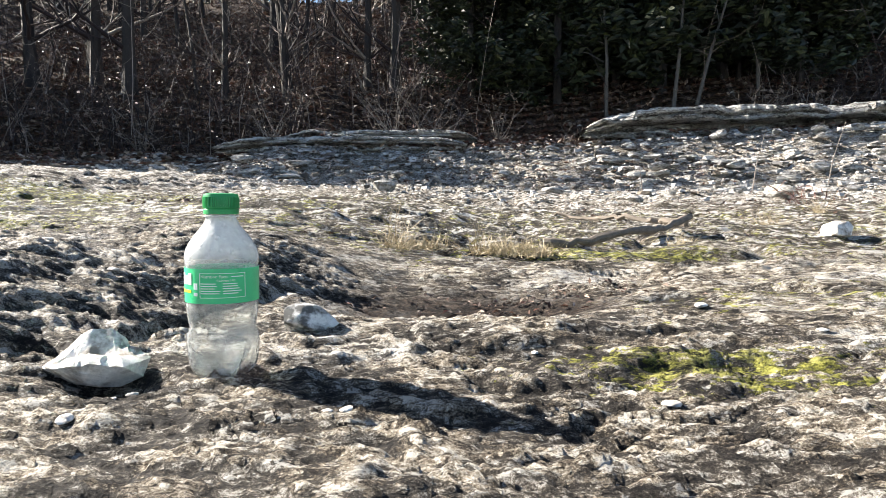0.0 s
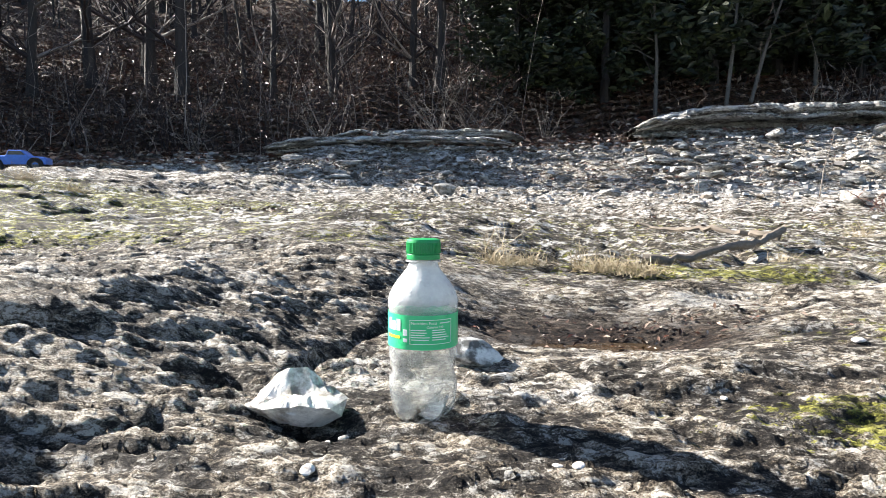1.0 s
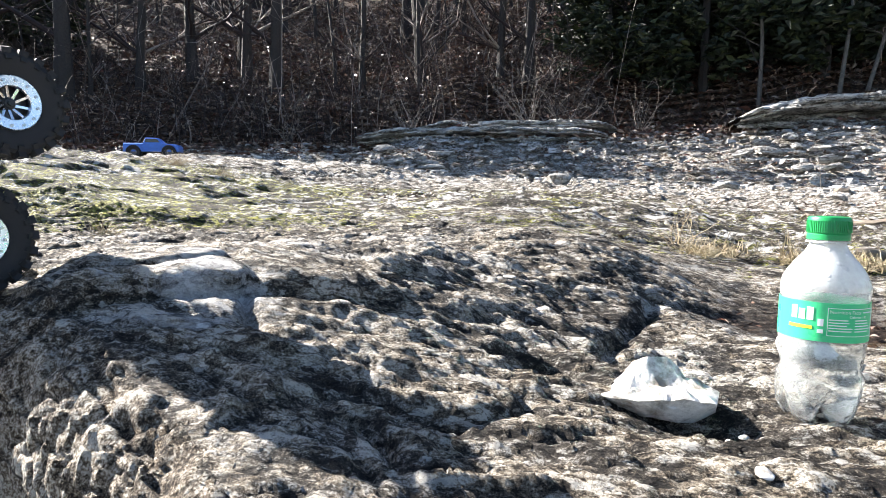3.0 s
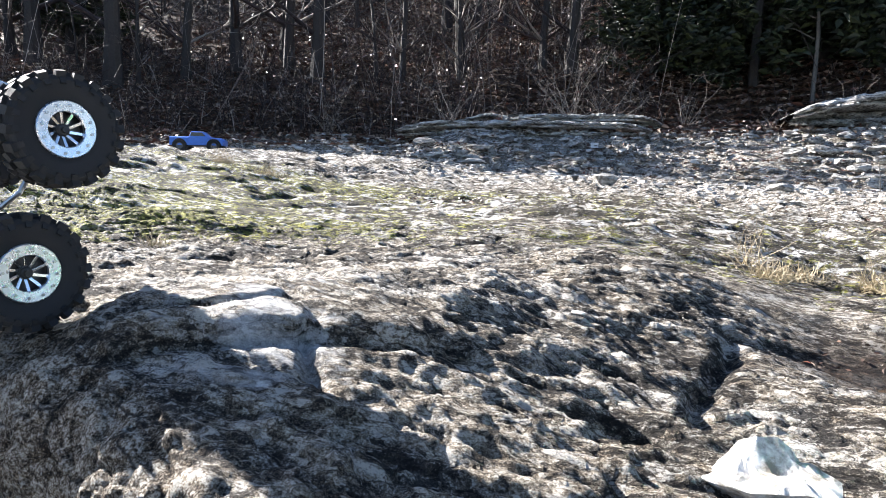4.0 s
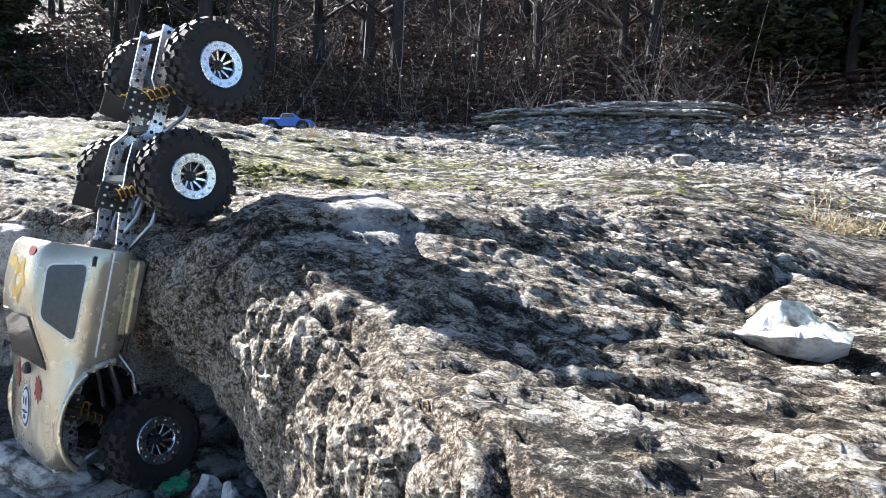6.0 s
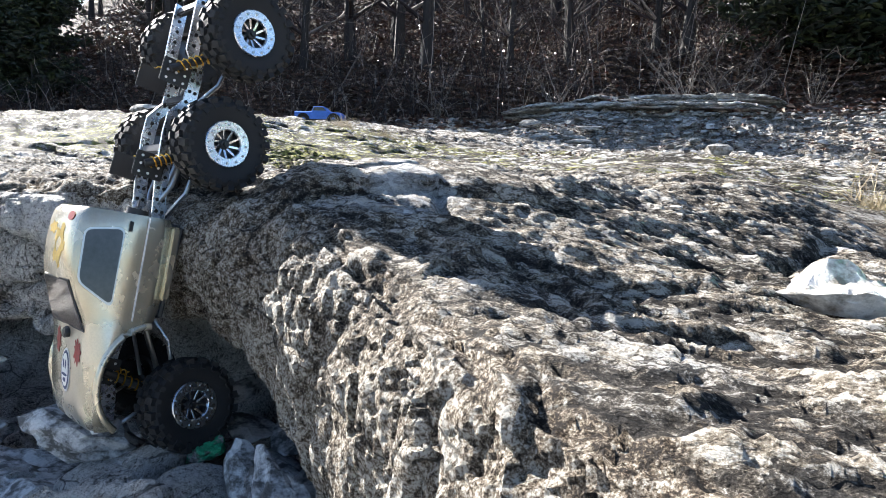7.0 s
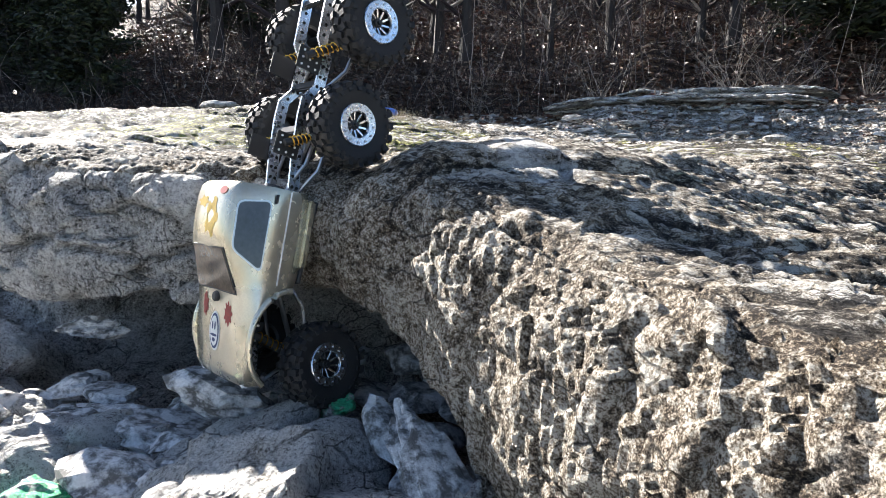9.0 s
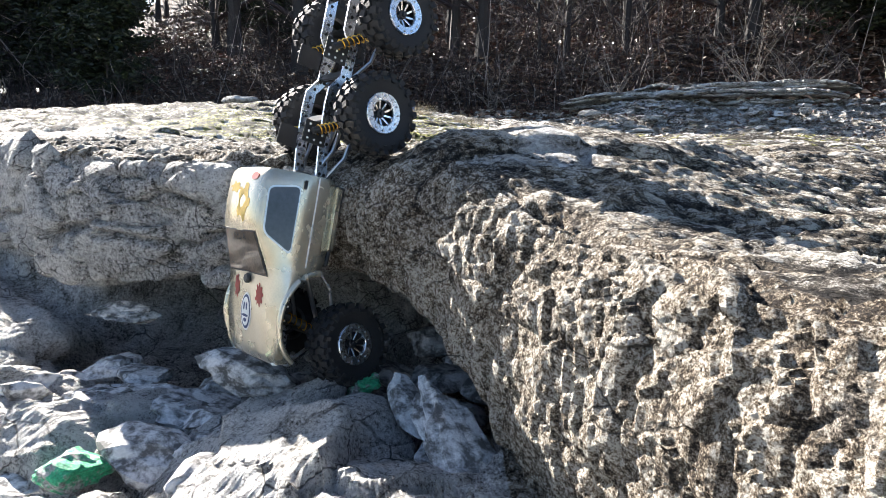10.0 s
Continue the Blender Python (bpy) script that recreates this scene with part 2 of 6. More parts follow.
def perlin(p):
    """Gradient noise, about -1 to 1, at an array of points (n, 3)."""
    i = np.floor(p).astype(np.int64)
    f = p - i
    i &= 255
    u = f * f * f * (f * (f * 6 - 15) + 10)
    total = 0
    for dx in (0, 1):
        wx = u[:, 0] if dx else 1 - u[:, 0]
        for dy in (0, 1):
            wy = wx * (u[:, 1] if dy else 1 - u[:, 1])
            for dz in (0, 1):
                w = wy * (u[:, 2] if dz else 1 - u[:, 2])
                k = _perm[_perm[_perm[i[:, 0] + dx] + i[:, 1] + dy] + i[:, 2] + dz]
                g = _grad[k]
                total = total + w * (g[:, 0] * (f[:, 0] - dx) + g[:, 1] * (f[:, 1] - dy) + g[:, 2] * (f[:, 2] - dz))
    return total * 1.6


def fbm(p, octaves=4, gain=0.5):
    out, a = 0, 1.0
    for k in range(octaves):
        out = out + a * perlin(p + 17.3 * k)
        p, a = p * 2.03, a * gain
    return out


def ridged(p, octaves=3, gain=0.5):
    out, a = 0, 1.0
    for k in range(octaves):
        out = out + a * (1 - 2 * np.abs(perlin(p + 9.1 * k)))
        p, a = p * 2.07, a * gain
    return out


def rubble(p):
    """Cells of tilted planes: the height in the nearest cell and how near the next cell is."""
    i = np.floor(p).astype(np.int64)
    best, second = np.full(len(p), 9.0), np.full(len(p), 9.0)
    h = np.zeros(len(p))
    for dx in (-1, 0, 1):
        for dy in (-1, 0, 1):
            for dz in (-1, 0, 1):
                c = i + (dx, dy, dz)
                m = c & 255
                k = _perm[_perm[_perm[m[:, 0]] + m[:, 1]] + m[:, 2]]
                o = c + 0.5 + 0.42 * _grad[k] - p
                dd = np.sqrt((o * o).sum(1))
                hh = _grad[(k * 7 + 3) & 255, 0] + 1.1 * (o * _grad[(k * 5 + 11) & 255] * (1, 1, 0)).sum(1)
                new_best = dd < best
                second = np.where(new_best, best, np.minimum(second, dd))
                h = np.where(new_best, hh, h)
                best = np.where(new_best, dd, best)
    return h, second - best


def blockrock(p):
    """Flat-faced breaks for an upright face."""
    h, edge = rubble(p * np.array([4.2, 2.0, 6.5]) + 0.25 * np.stack([perlin(p * 6), perlin(p * 6 + 9), perlin(p * 6 + 21)], 1))
    return h - 0.7 * np.exp(-(edge / 0.05) ** 2)


def step(a, b, x):
    """A smooth step from 0 at a to 1 at b."""
    t = np.clip((x - a) / (b - a), 0, 1)
    return t * t * (3 - 2 * t)


def hump(x, y, cx, cy, rx, ry, turn=0.0):
    c, s = math.cos(radians(turn)), math.sin(radians(turn))
    u, v = (x - cx) * c + (y - cy) * s, -(x - cx) * s + (y - cy) * c
    return np.exp(-(u / rx) ** 2 - (v / ry) ** 2)


# ---- the shape of the ground ----
LIP_X = (-90, -3.2, -2.3, -1.96, -1.87, -1.79, -1.5, -1.3, -1.1, -1.0, -0.94, -0.83, -0.72, -0.62, -0.5, -0.40, -0.25, 0.0, 0.6, 1.4, 90)
LIP_Y = (1.1, 0.95, 0.80, 0.77, 0.63, 0.545, 0.52, 0.53, 0.578, 0.556, 0.522, 0.478, 0.41, 0.34, 0.24, 0.165, 0.055, -0.12, -0.5, -0.9, -1.2)


def lip(x):
    """The plan of the cliff's edge: y over x."""
    return np.interp(x, LIP_X, LIP_Y)


def away(x, y):
    """How far out a place lies: the woods curve round the creek bed."""
    return np.where(x > 0, y + 0.10 * x, np.sqrt(np.maximum(y, 0) ** 2 + (0.72 * x) ** 2))


def top(x, y):
    """The height of the slab, the creek bed and the hillside behind."""
    edge = np.interp(y, (0.3, 0.6, 0.9, 1.15, 1.7, 2.6), (-0.30, -0.29, -0.14, -0.04, 0.1, 0.6))
    wide = np.interp(y, (0.6, 0.9, 1.15, 1.7, 2.6), (0.55, 0.60, 0.46, 0.6, 1.2))
    z = 0.018 + 0.098 * step(0, 1, (edge - x) / wide) * (0.30 + 0.70 * step(0.3, 0.68, y))
    s = (x + 0.86) * -0.447 + (y - 0.545) * 0.894      # a bed that ends in a low step
    z = z + (0.003 + 0.013 * step(-0.004, 0.012, s)) * step(-0.98, -0.88, x) * (1 - step(-0.62, -0.5, x)) * (1 - step(0.16, 0.4, s)) * step(-0.3, -0.02, s)
    z = z + 0.012 * hump(x, y, -0.76, 0.68, 0.14, 0.10) + 0.05 * hump(x, y, -1.42, 1.32, 0.22, 0.10, 15) - 0.008 * hump(x, y, -0.36, 0.92, 0.06, 0.10, 20) - 0.028 * hump(x, y, -1.06, 0.60, 0.13, 0.07)
    z = z - 0.34 * step(-2.7, -4.6, x) * step(2.3, 3.6, y) + 0.165 * step(-1.2, -2.9, x) * step(0.7, 2.3, y) + 0.03 * step(-1.3, -2.2, x)
    z = z + 0.014 * hump(x, y, 0.06, 0.73, 0.22, 0.07) - 0.056 * hump(x, y, 0.05, 1.05, 0.25, 0.14, -5) - 0.02 * hump(x, y, 0.15, 0.5, 0.2, 0.1)
    z = z - 0.05 * hump(x, y, 1.3, 1.9, 0.5, 0.6) - 0.022 * hump(x, y, -0.52, 1.08, 0.16, 0.08) + 0.012 * hump(x, y, -0.33, 1.28, 0.16, 0.07)
    z = z + 0.05 * step(1.3, 2.4, y) + 0.12 * step(2.4, 7.5, y)
    # the bank at the far side of the creek bed, then the hill
    far = away(x, y)
    z = z + 0.95 * step(8.6, 12.5, far + 0.12 * np.abs(x - 1.0) * (x > 1))
    drop = 1 - 0.72 * step(1.05, 1.9, -x / np.maximum(np.abs(y), 0.5))
    z = z + 0.42 * np.clip(far - 12.2, 0, 24) * step(12.0, 15.0, far) * drop * (1 + 0.012 * np.clip(x, 0, 25))
    return z + 0.12 * step(2.0, 6.0, x) * step(4.0, 9.0, y) - 0.10 * step(-1.0, -5.0, x) * step(5.0, 8.0, y)


def low(x, y):
    """The height of the broken rock under the cliff."""
    return -0.085 * step(-0.07, 0.04, y - lip(x)) * step(-0.72, -0.85, x) - 0.242 - 0.065 * step(-1.0, -1.3, x) - 0.16 * np.clip(lip(x) - y, 0, 3) + 0.10 * step(-1.9, -2.6, x) + 0.02 * step(-0.9, -0.75, x)


def spread(fine_lo, fine_hi, cell, reach, growth):
    """Grid lines: even between two places, then ever wider."""
    mid = list(np.arange(fine_lo, fine_hi, cell))
    up, down, c = [mid[-1]], [mid[0]], cell
    while up[-1] < reach:
        c = min(c * growth, 2.5)
        up.append(up[-1] + c)
        down.append(down[-1] - c)
    return np.array(down[:0:-1] + mid + up[1:])


def smooth_bit_at(x, y):
    """Less relief on the pale worn bulge and in the puddle's hollow."""
    return 1 - 0.55 * hump(x, y, -0.74, 0.66, 0.14, 0.09) - 0.4 * hump(x, y, 0.05, 1.0, 0.3, 0.12)


def build_ground():
    xs = spread(-1.95, 0.72, 0.0043, 70, 1.042)
    ws = [0.0]
    while ws[-1] < 75:
        w = ws[-1]
        ws.append(w + (0.0045 if w < 1.2 else min(0.0045 * 1.019 ** ((len(ws) - 266)), 1.5)))
    ws = np.array(ws) + 0.03
    fall = np.linspace(0, 1, 72)[:-1]       # down the face
    cave = np.linspace(0, 1, 34)[:-1]       # under the overhang
    out = [0.0]
    while out[-1] < 40:
        out.append(out[-1] + max(0.006, 0.0105 * 1.035 ** (len(out) - 60)) if len(out) > 20 else out[-1] + 0.006)
    out = np.array(out)
    X = xs[:, None]
    L = lip(X)
    rows_y, rows_z = [], []
    # lower ground, far to near
    under = 0.25 * step(-0.66, -0.88, X) * step(-2.02, -1.8, X) + 0.02
    foot = L + under - 0.05
    yy = foot - out[None, ::-1]
    rows_y.append(yy)
    rows_z.append(low(X + 0 * yy, yy))
    # under the overhang, from the foot inwards and out again to the face's lower edge
    face_low = np.interp(X, (-2.6, -1.9, -1.8, -1.45, -1.2, -1.0, -0.86, -0.76, -0.66, -0.4), (-0.15, -0.15, -0.135, -0.12, -0.08, -0.062, -0.09, -0.155, -0.24, -0.30))
    zf = low(X, foot)
    c = cave[None, :]
    depth = 0.05 + under
    rows_y.append(foot + depth * step(0.0, 0.5, c) + (L + 0.012 - foot - depth) * step(0.5, 1.0, c))
    rows_z.append(zf + (face_low - 0.004 - zf) * step(0.22, 0.6, c))
    # the face, upwards
    topz = top(X, L + 0.03)
    v = fall[None, :]
    rows_y.append(L + 0.012 - 0.022 * np.sin(np.pi * v) + 0.016 * v ** 7)
    rows_z.append(face_low + (topz - 0.012 - face_low) * (1 - (1 - v) ** 1.2))
    # the slab, then on to the hill
    yt = L + ws[None, :]
    rows_y.append(yt)
    zt = top(X + 0 * yt, yt)
    zt = zt - 0.012 * np.exp(-((ws[None, :] - 0.03) / 0.020))
    rows_z.append(zt)
    Y, Z = np.concatenate(rows_y, 1), np.concatenate(rows_z, 1)
    Xg = np.repeat(X, Y.shape[1], 1)
    n_out, n_cave, n_fall = len(out), len(cave), len(fall)
    j_face, j_top = n_out + n_cave, n_out + n_cave + n_fall
    P = np.stack([Xg, Y, Z], -1)
    du, dv = np.gradient(P, axis=0), np.gradient(P, axis=1)
    N = np.cross(du, dv)
    N /= np.maximum(np.linalg.norm(N, axis=2), 1e-9)[..., None]
    p, n = P.reshape(-1, 3), N.reshape(-1, 3)
    j = np.tile(np.arange(Y.shape[1]), len(xs))
    on_top, on_low = j >= j_top, j < n_out
    wt = np.concatenate([np.zeros(j_top), ws - 0.03])[j]
    inner = on_top * step(0.0, 0.06, wt)      # 0 on the face, 1 well inside the slab
    foot_w = np.concatenate([out[::-1], np.zeros(Y.shape[1] - n_out)])[j]
    outer = on_low * step(0.02, 0.22, foot_w)
    x, y = p[:, 0], p[:, 1]
    dist = np.hypot(x + 0.4, y - 0.3)
    near = 1 - step(2.5, 6.0, dist)
    coarse = step(1.6, 5.0, dist)
    # bedding planes run across the slab: relief is longer along x
    q = p * np.array([0.55, 1.0, 1.3])
    warp = p + 0.03 * np.stack([perlin(p * 9), perlin(p * 9 + 40), perlin(p * 9 + 80)], 1)
    qw = warp * np.array([0.55, 1.0, 1.3])
    plate = ridged(qw * 15 + 5, 2, 0.6)
    d = near * (0.0050 * ridged(q * 6.0, 2) + 0.0020 * plate)
    close = (1 - step(0.95, 1.3, wt)) * (1 - step(0.58, 0.70, x)) * step(-2.0, -1.9, x)
    d = d - close * on_top * (0.0020 * ridged(qw * 38, 2, 0.7) + 0.0014 * ridged(q * 80, 1))
    pick = np.nonzero(close * on_top)[0]
    h, edge = rubble(warp[pick] * np.array([12.0, 40.0, 40.0]))
    pile = 4.0 * fbm(qw[pick] * np.array([13.0, 30.0, 24.0]) + 60, 4, 0.65)
    flakes = np.floor(pile) + step(0.80, 1.0, pile - np.floor(pile)) - 0.25 * (pile - np.floor(pile))
    d[pick] += close[pick] * (0.0021 * flakes + 0.0014 * h - 0.0010 * np.exp(-(edge / 0.10) ** 2)) * np.where(on_top, smooth_bit_at(x, y), 1)[pick]
    smooth_bit = smooth_bit_at(x, y)
    d = d * np.where(on_top, smooth_bit, 1) * (0.6 + 0.4 * inner)
    # cracks and hollows on the near slab
    crack = np.exp(-(perlin(qw * np.array([5.0, 8.0, 5.0]) + 3.3) / 0.035) ** 2) * step(0.0, 0.35, perlin(p * 3.1 + 8))
    d = d - inner * close * 0.012 * crack
    d = d - inner * near * 0.012 * np.clip(perlin(qw * np.array([9.0, 16.0, 14.0]) + 50) - 0.25, 0, 1) * (1 - hump(x, y, -0.74, 0.66, 0.14, 0.09))
    s = (x + 0.86) * -0.447 + (y - 0.545) * 0.894 + 0.006 * perlin(p * 14)
    d = d - inner * 0.012 * np.exp(-((s + 0.006) / 0.006) ** 2) * step(-0.9, -0.86, x) * (1 - step(-0.66, -0.58, x))
    fissure = x + 0.300 - 0.28 * (y - 0.88) + 0.02 * perlin(p * 8)
    d = d - inner * 0.020 * np.exp(-(fissure / 0.014) ** 2) * step(0.68, 0.78, y) * (1 - step(1.0, 1.08, y))
    d = d - inner * 0.030 * hump(x, y, -0.292, 0.588, 0.05, 0.022, -18) - inner * 0.02 * hump(x, y, -0.405, 0.665, 0.03, 0.018)
    # the face: knobs and flutes, one bedding groove through the far block
    face = ~on_top & ~on_low
    pf = warp * np.array([1.0, 1.0, 0.7])
    block = face * (1 - step(-1.12, -1.06, x))
    fw = (1 - inner) * (1 - outer)
    d = d + fw * near * (0.0050 * fbm(p * np.array([5.5, 5.5, 3.0]) + 2, 3) + 0.021 * block * blockrock(p) + 0.010 * block * blockrock(p * 2.4 + 3) + 0.004 * (1 - 0.6 * block) * fbm(pf * 16, 2) - (0.0020 - 0.001 * block) * ridged(pf * 34 + 3, 2, 0.7))
    pick = np.nonzero(fw * near > 0.02)[0]
    h, edge = rubble(warp[pick] * np.array([46.0, 46.0, 30.0]))
    h2, edge2 = rubble(warp[pick] * np.array([9.0, 9.0, 6.0]) + 50)
    d[pick] += fw[pick] * near[pick] * (1 - 0.85 * block[pick]) * (0.0034 * h - 0.0026 * np.exp(-(edge / 0.12) ** 2) + 0.0030 * h2 - 0.002 * np.exp(-(edge2 / 0.06) ** 2))
    groove = p[:, 2] + 0.035 + 0.02 * perlin(p * 5) + 0.03 * np.round(2 * perlin(p * np.array([3.0, 3.0, 0.1]) + 6)) / 2
    d = d - block * 0.018 * np.exp(-(groove / 0.006) ** 2)
    # angular blocks under the cliff
    tipped = warp @ np.array([[0.94, 0.2, -0.35], [-0.2, 0.98, 0.0], [0.35, 0.0, 0.94]])
    h, edge = rubble(tipped * np.array([5.0, 9.5, 9.0]))
    d = d + outer * near * (0.034 * h - 0.016 * np.exp(-(edge / 0.06) ** 2) + 0.022 * ridged(p * 4.3 + 12, 2) + 0.004 * ridged(pf * 40, 2))
    d = d + (face | on_low) * near * 0.03 * hump(x, y, -0.95, 0.50, 0.07, 0.06) * (p[:, 2] < -0.2)
    # stepped ledges of the creek bed and its far bank
    bed = on_top * coarse
    layer = 0.13 + 0 * x
    zz = p[:, 2] + 0.10 * fbm(p * np.array([0.5, 0.9, 0.5]), 3)
    stair = np.floor(zz / layer) + step(0.72, 1.0, zz / layer - np.floor(zz / layer))
    out_there = away(x, y)
    ledge = bed * (1 - step(13.0, 15.0, out_there))
    p = p + n * d[:, None]
    # height off the mean: hollows get their shade in the colour, ridges lighter
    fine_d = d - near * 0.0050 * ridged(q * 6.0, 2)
    relief_shade = np.clip(fine_d / 0.0045, -1.2, 1.2) * near * (1 - 0.55 * face)
    p[:, 2] += ledge * step(4.5, 8.0, y) * (stair * layer - (p[:, 2] - 0.0)) * 0.85
    p[:, 2] += ledge * (0.035 * fbm(p * 1.7, 4) + 0.02 * ridged(p * 5, 2))
    mid = on_top * np.maximum(step(0.9, 1.7, wt), step(-1.6, -2.1, x) * step(0.05, 0.25, wt)) * (1 - step(5.0, 8.0, dist))
    p[:, 2] += mid * (-0.014 + 0.016 * ridged(warp * np.array([1.3, 4.5, 1.0]) + 7, 2, 0.6) + 0.014 * ridged(warp * np.array([4.5, 15.0, 4.0]), 1) + 0.006 * (1 - step(1.8, 2.4, wt)) * ridged(warp * np.array([7.0, 22.0, 6.0]), 1) - 0.022 * np.exp(-(perlin(warp * np.array([2.0, 6.0, 2.0]) + 31) / 0.09) ** 2))
    p[:, 2] += bed * step(13.0, 16.0, out_there) * 0.30 * fbm(p * 0.35, 3)
    V, H = len(xs), Y.shape[1]
    idx = np.arange(V * H).reshape(V, H)
    quads = np.stack([idx[:-1, :-1], idx[1:, :-1], idx[1:, 1:], idx[:-1, 1:]], -1).reshape(-1, 4)
    me = bpy.data.meshes.new("ground")
    me.vertices.add(len(p))
    me.vertices.foreach_set("co", p.ravel())
    me.loops.add(quads.size)
    me.loops.foreach_set("vertex_index", quads.ravel().astype(np.int32))
    me.polygons.add(len(quads))
    me.polygons.foreach_set("loop_start", np.arange(0, quads.size, 4, dtype=np.int32))
    me.polygons.foreach_set("use_smooth", on_top[quads[:, 0]] & on_top[quads[:, 2]])      # broken rock keeps its facets
    me.update(calc_edges=True)
    wob = fbm(p * 6, 3)
    zones = {
        # block and low ground: pale rock, lifted further for skylight in their shade
        "pale": 1.6 * hump(x, y, -0.72, 0.64, 0.26, 0.13, -16) + 0.6 * step(2.2, 4.0, y) + 1.2 * block + 0.3 * face + 1.1 * on_low * (1 - step(0.9, 2.0, dist)) + 0.5 * hump(x, y, 0.9, 1.7, 0.5, 0.5) + 0.4 * hump(x, y, -0.45, 1.0, 0.15, 0.1),
        "moss": 0.40 * on_top * step(1.1, 1.5, y) * (1 - step(2.8, 3.8, y)) + 0.85 * hump(x, y, 0.25, 0.61, 0.18, 0.07) + 1.5 * hump(x, y, -1.9, 1.45, 0.6, 0.4) + 0.6 * hump(x, y, -1.5, 2.6, 0.7, 0.4) + 0.8 * hump(x, y, 0.33, 1.5, 0.2, 0.08) + 0.45 * hump(x, y, 0.5, 0.95, 0.3, 0.15),
        "brown": 0.9 * face - 0.9 * block + on_top * (1.3 * step(1.0, 1.6, y) * (1 - step(2.4, 4.5, y)) + 0.9 * hump(x, y, -0.1, 0.5, 0.5, 0.22) + 0.5) + 0.5 * face,
        # the near face's left end is darkened here for the shade lying on it
        "crust_shade": on_low * (0.6 * step(0.9, 2.0, dist) - 0.5) + on_top * (0.55 * step(1.1, 1.5, y) * (1 - step(3.0, 4.5, y)) + 0.5 * step(-1.5, -2.0, x) * (1 - step(3.0, 4.5, y)) + 0.12 * hump(x, y, -0.28, 0.95, 0.13, 0.2) - 0.4 * hump(x, y, -0.58, 1.0, 0.28, 0.25) + 0.2 * hump(x, y, -0.55, 0.7, 0.25, 0.12) + 0.4 * hump(x, y, 0.1, 0.95, 0.3, 0.12)) + face * (-1.0 - 0.5 * block + 0.5 * step(-1.1, -1.05, x) * (1 - step(-0.68, -0.5, x))),
        "soil": np.clip(step(11.5, 13.5, out_there + 1.2 * fbm(p * 0.6, 2)), 0, 1),
        "mud": np.clip(on_top * 2.4 * hump(x, y, 0.05, 1.06, 0.25, 0.14, -5) - 0.5, 0, 1),
        "relief_shade": relief_shade,
        "ashy": 0.95 * block + 0.25 * face + 0.85 * on_low,
        "smooth": on_top * (0.62 * hump(x, y, -0.77, 0.615, 0.16, 0.085, -18) + 0.35 * hump(x, y, -0.68, 0.74, 0.16, 0.05)),
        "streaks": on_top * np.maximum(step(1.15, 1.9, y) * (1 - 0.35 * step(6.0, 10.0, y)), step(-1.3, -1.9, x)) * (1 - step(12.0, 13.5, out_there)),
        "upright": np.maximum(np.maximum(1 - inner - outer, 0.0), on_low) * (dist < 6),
    }
    for name, val in zones.items():
        val = val * (1 + 0.35 * wob) if name not in ("soil", "relief_shade", "upright", "streaks") else val
        me.attributes.new(name, "FLOAT", "POINT").data.foreach_set("value", np.clip(val, -1.5, 1.5).astype(np.float32))
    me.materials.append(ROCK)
    ob = new("ground", me)
    tagged(ob, "weathered grey limestone slab with cliff, moss and dark lichen", "ground", kind="structure")
    return xs, p.reshape(V, H, 3), j_top


GX, GP, J_TOP = build_ground()


def ground_z(x, y):
    """The finished height of the upper ground at a place."""
    i = int(np.clip(np.searchsorted(GX, x), 1, len(GX) - 1))
    col = GP[i, J_TOP:]
    k = int(np.clip(np.searchsorted(col[:, 1], y), 1, len(col) - 1))
    return float(max(col[k, 2], col[k - 1, 2]))

# ---- mesh helpers ----
def mesh_of(name, verts, faces, mat, smooth=True):
    me = bpy.data.meshes.new(name)
    me.from_pydata([tuple(v) for v in verts], [], [tuple(f) for f in faces])
    if smooth:
        me.polygons.foreach_set("use_smooth", np.ones(len(me.polygons), dtype=bool))
    me.materials.append(mat)
    me.update()
    return me


def part(name, me, parent=None, m=None, label=""):
    ob = new(name, me)
    if parent is not None:
        ob.parent = parent
    if m is not None:
        ob.matrix_basis = m
    return tagged(ob, label)


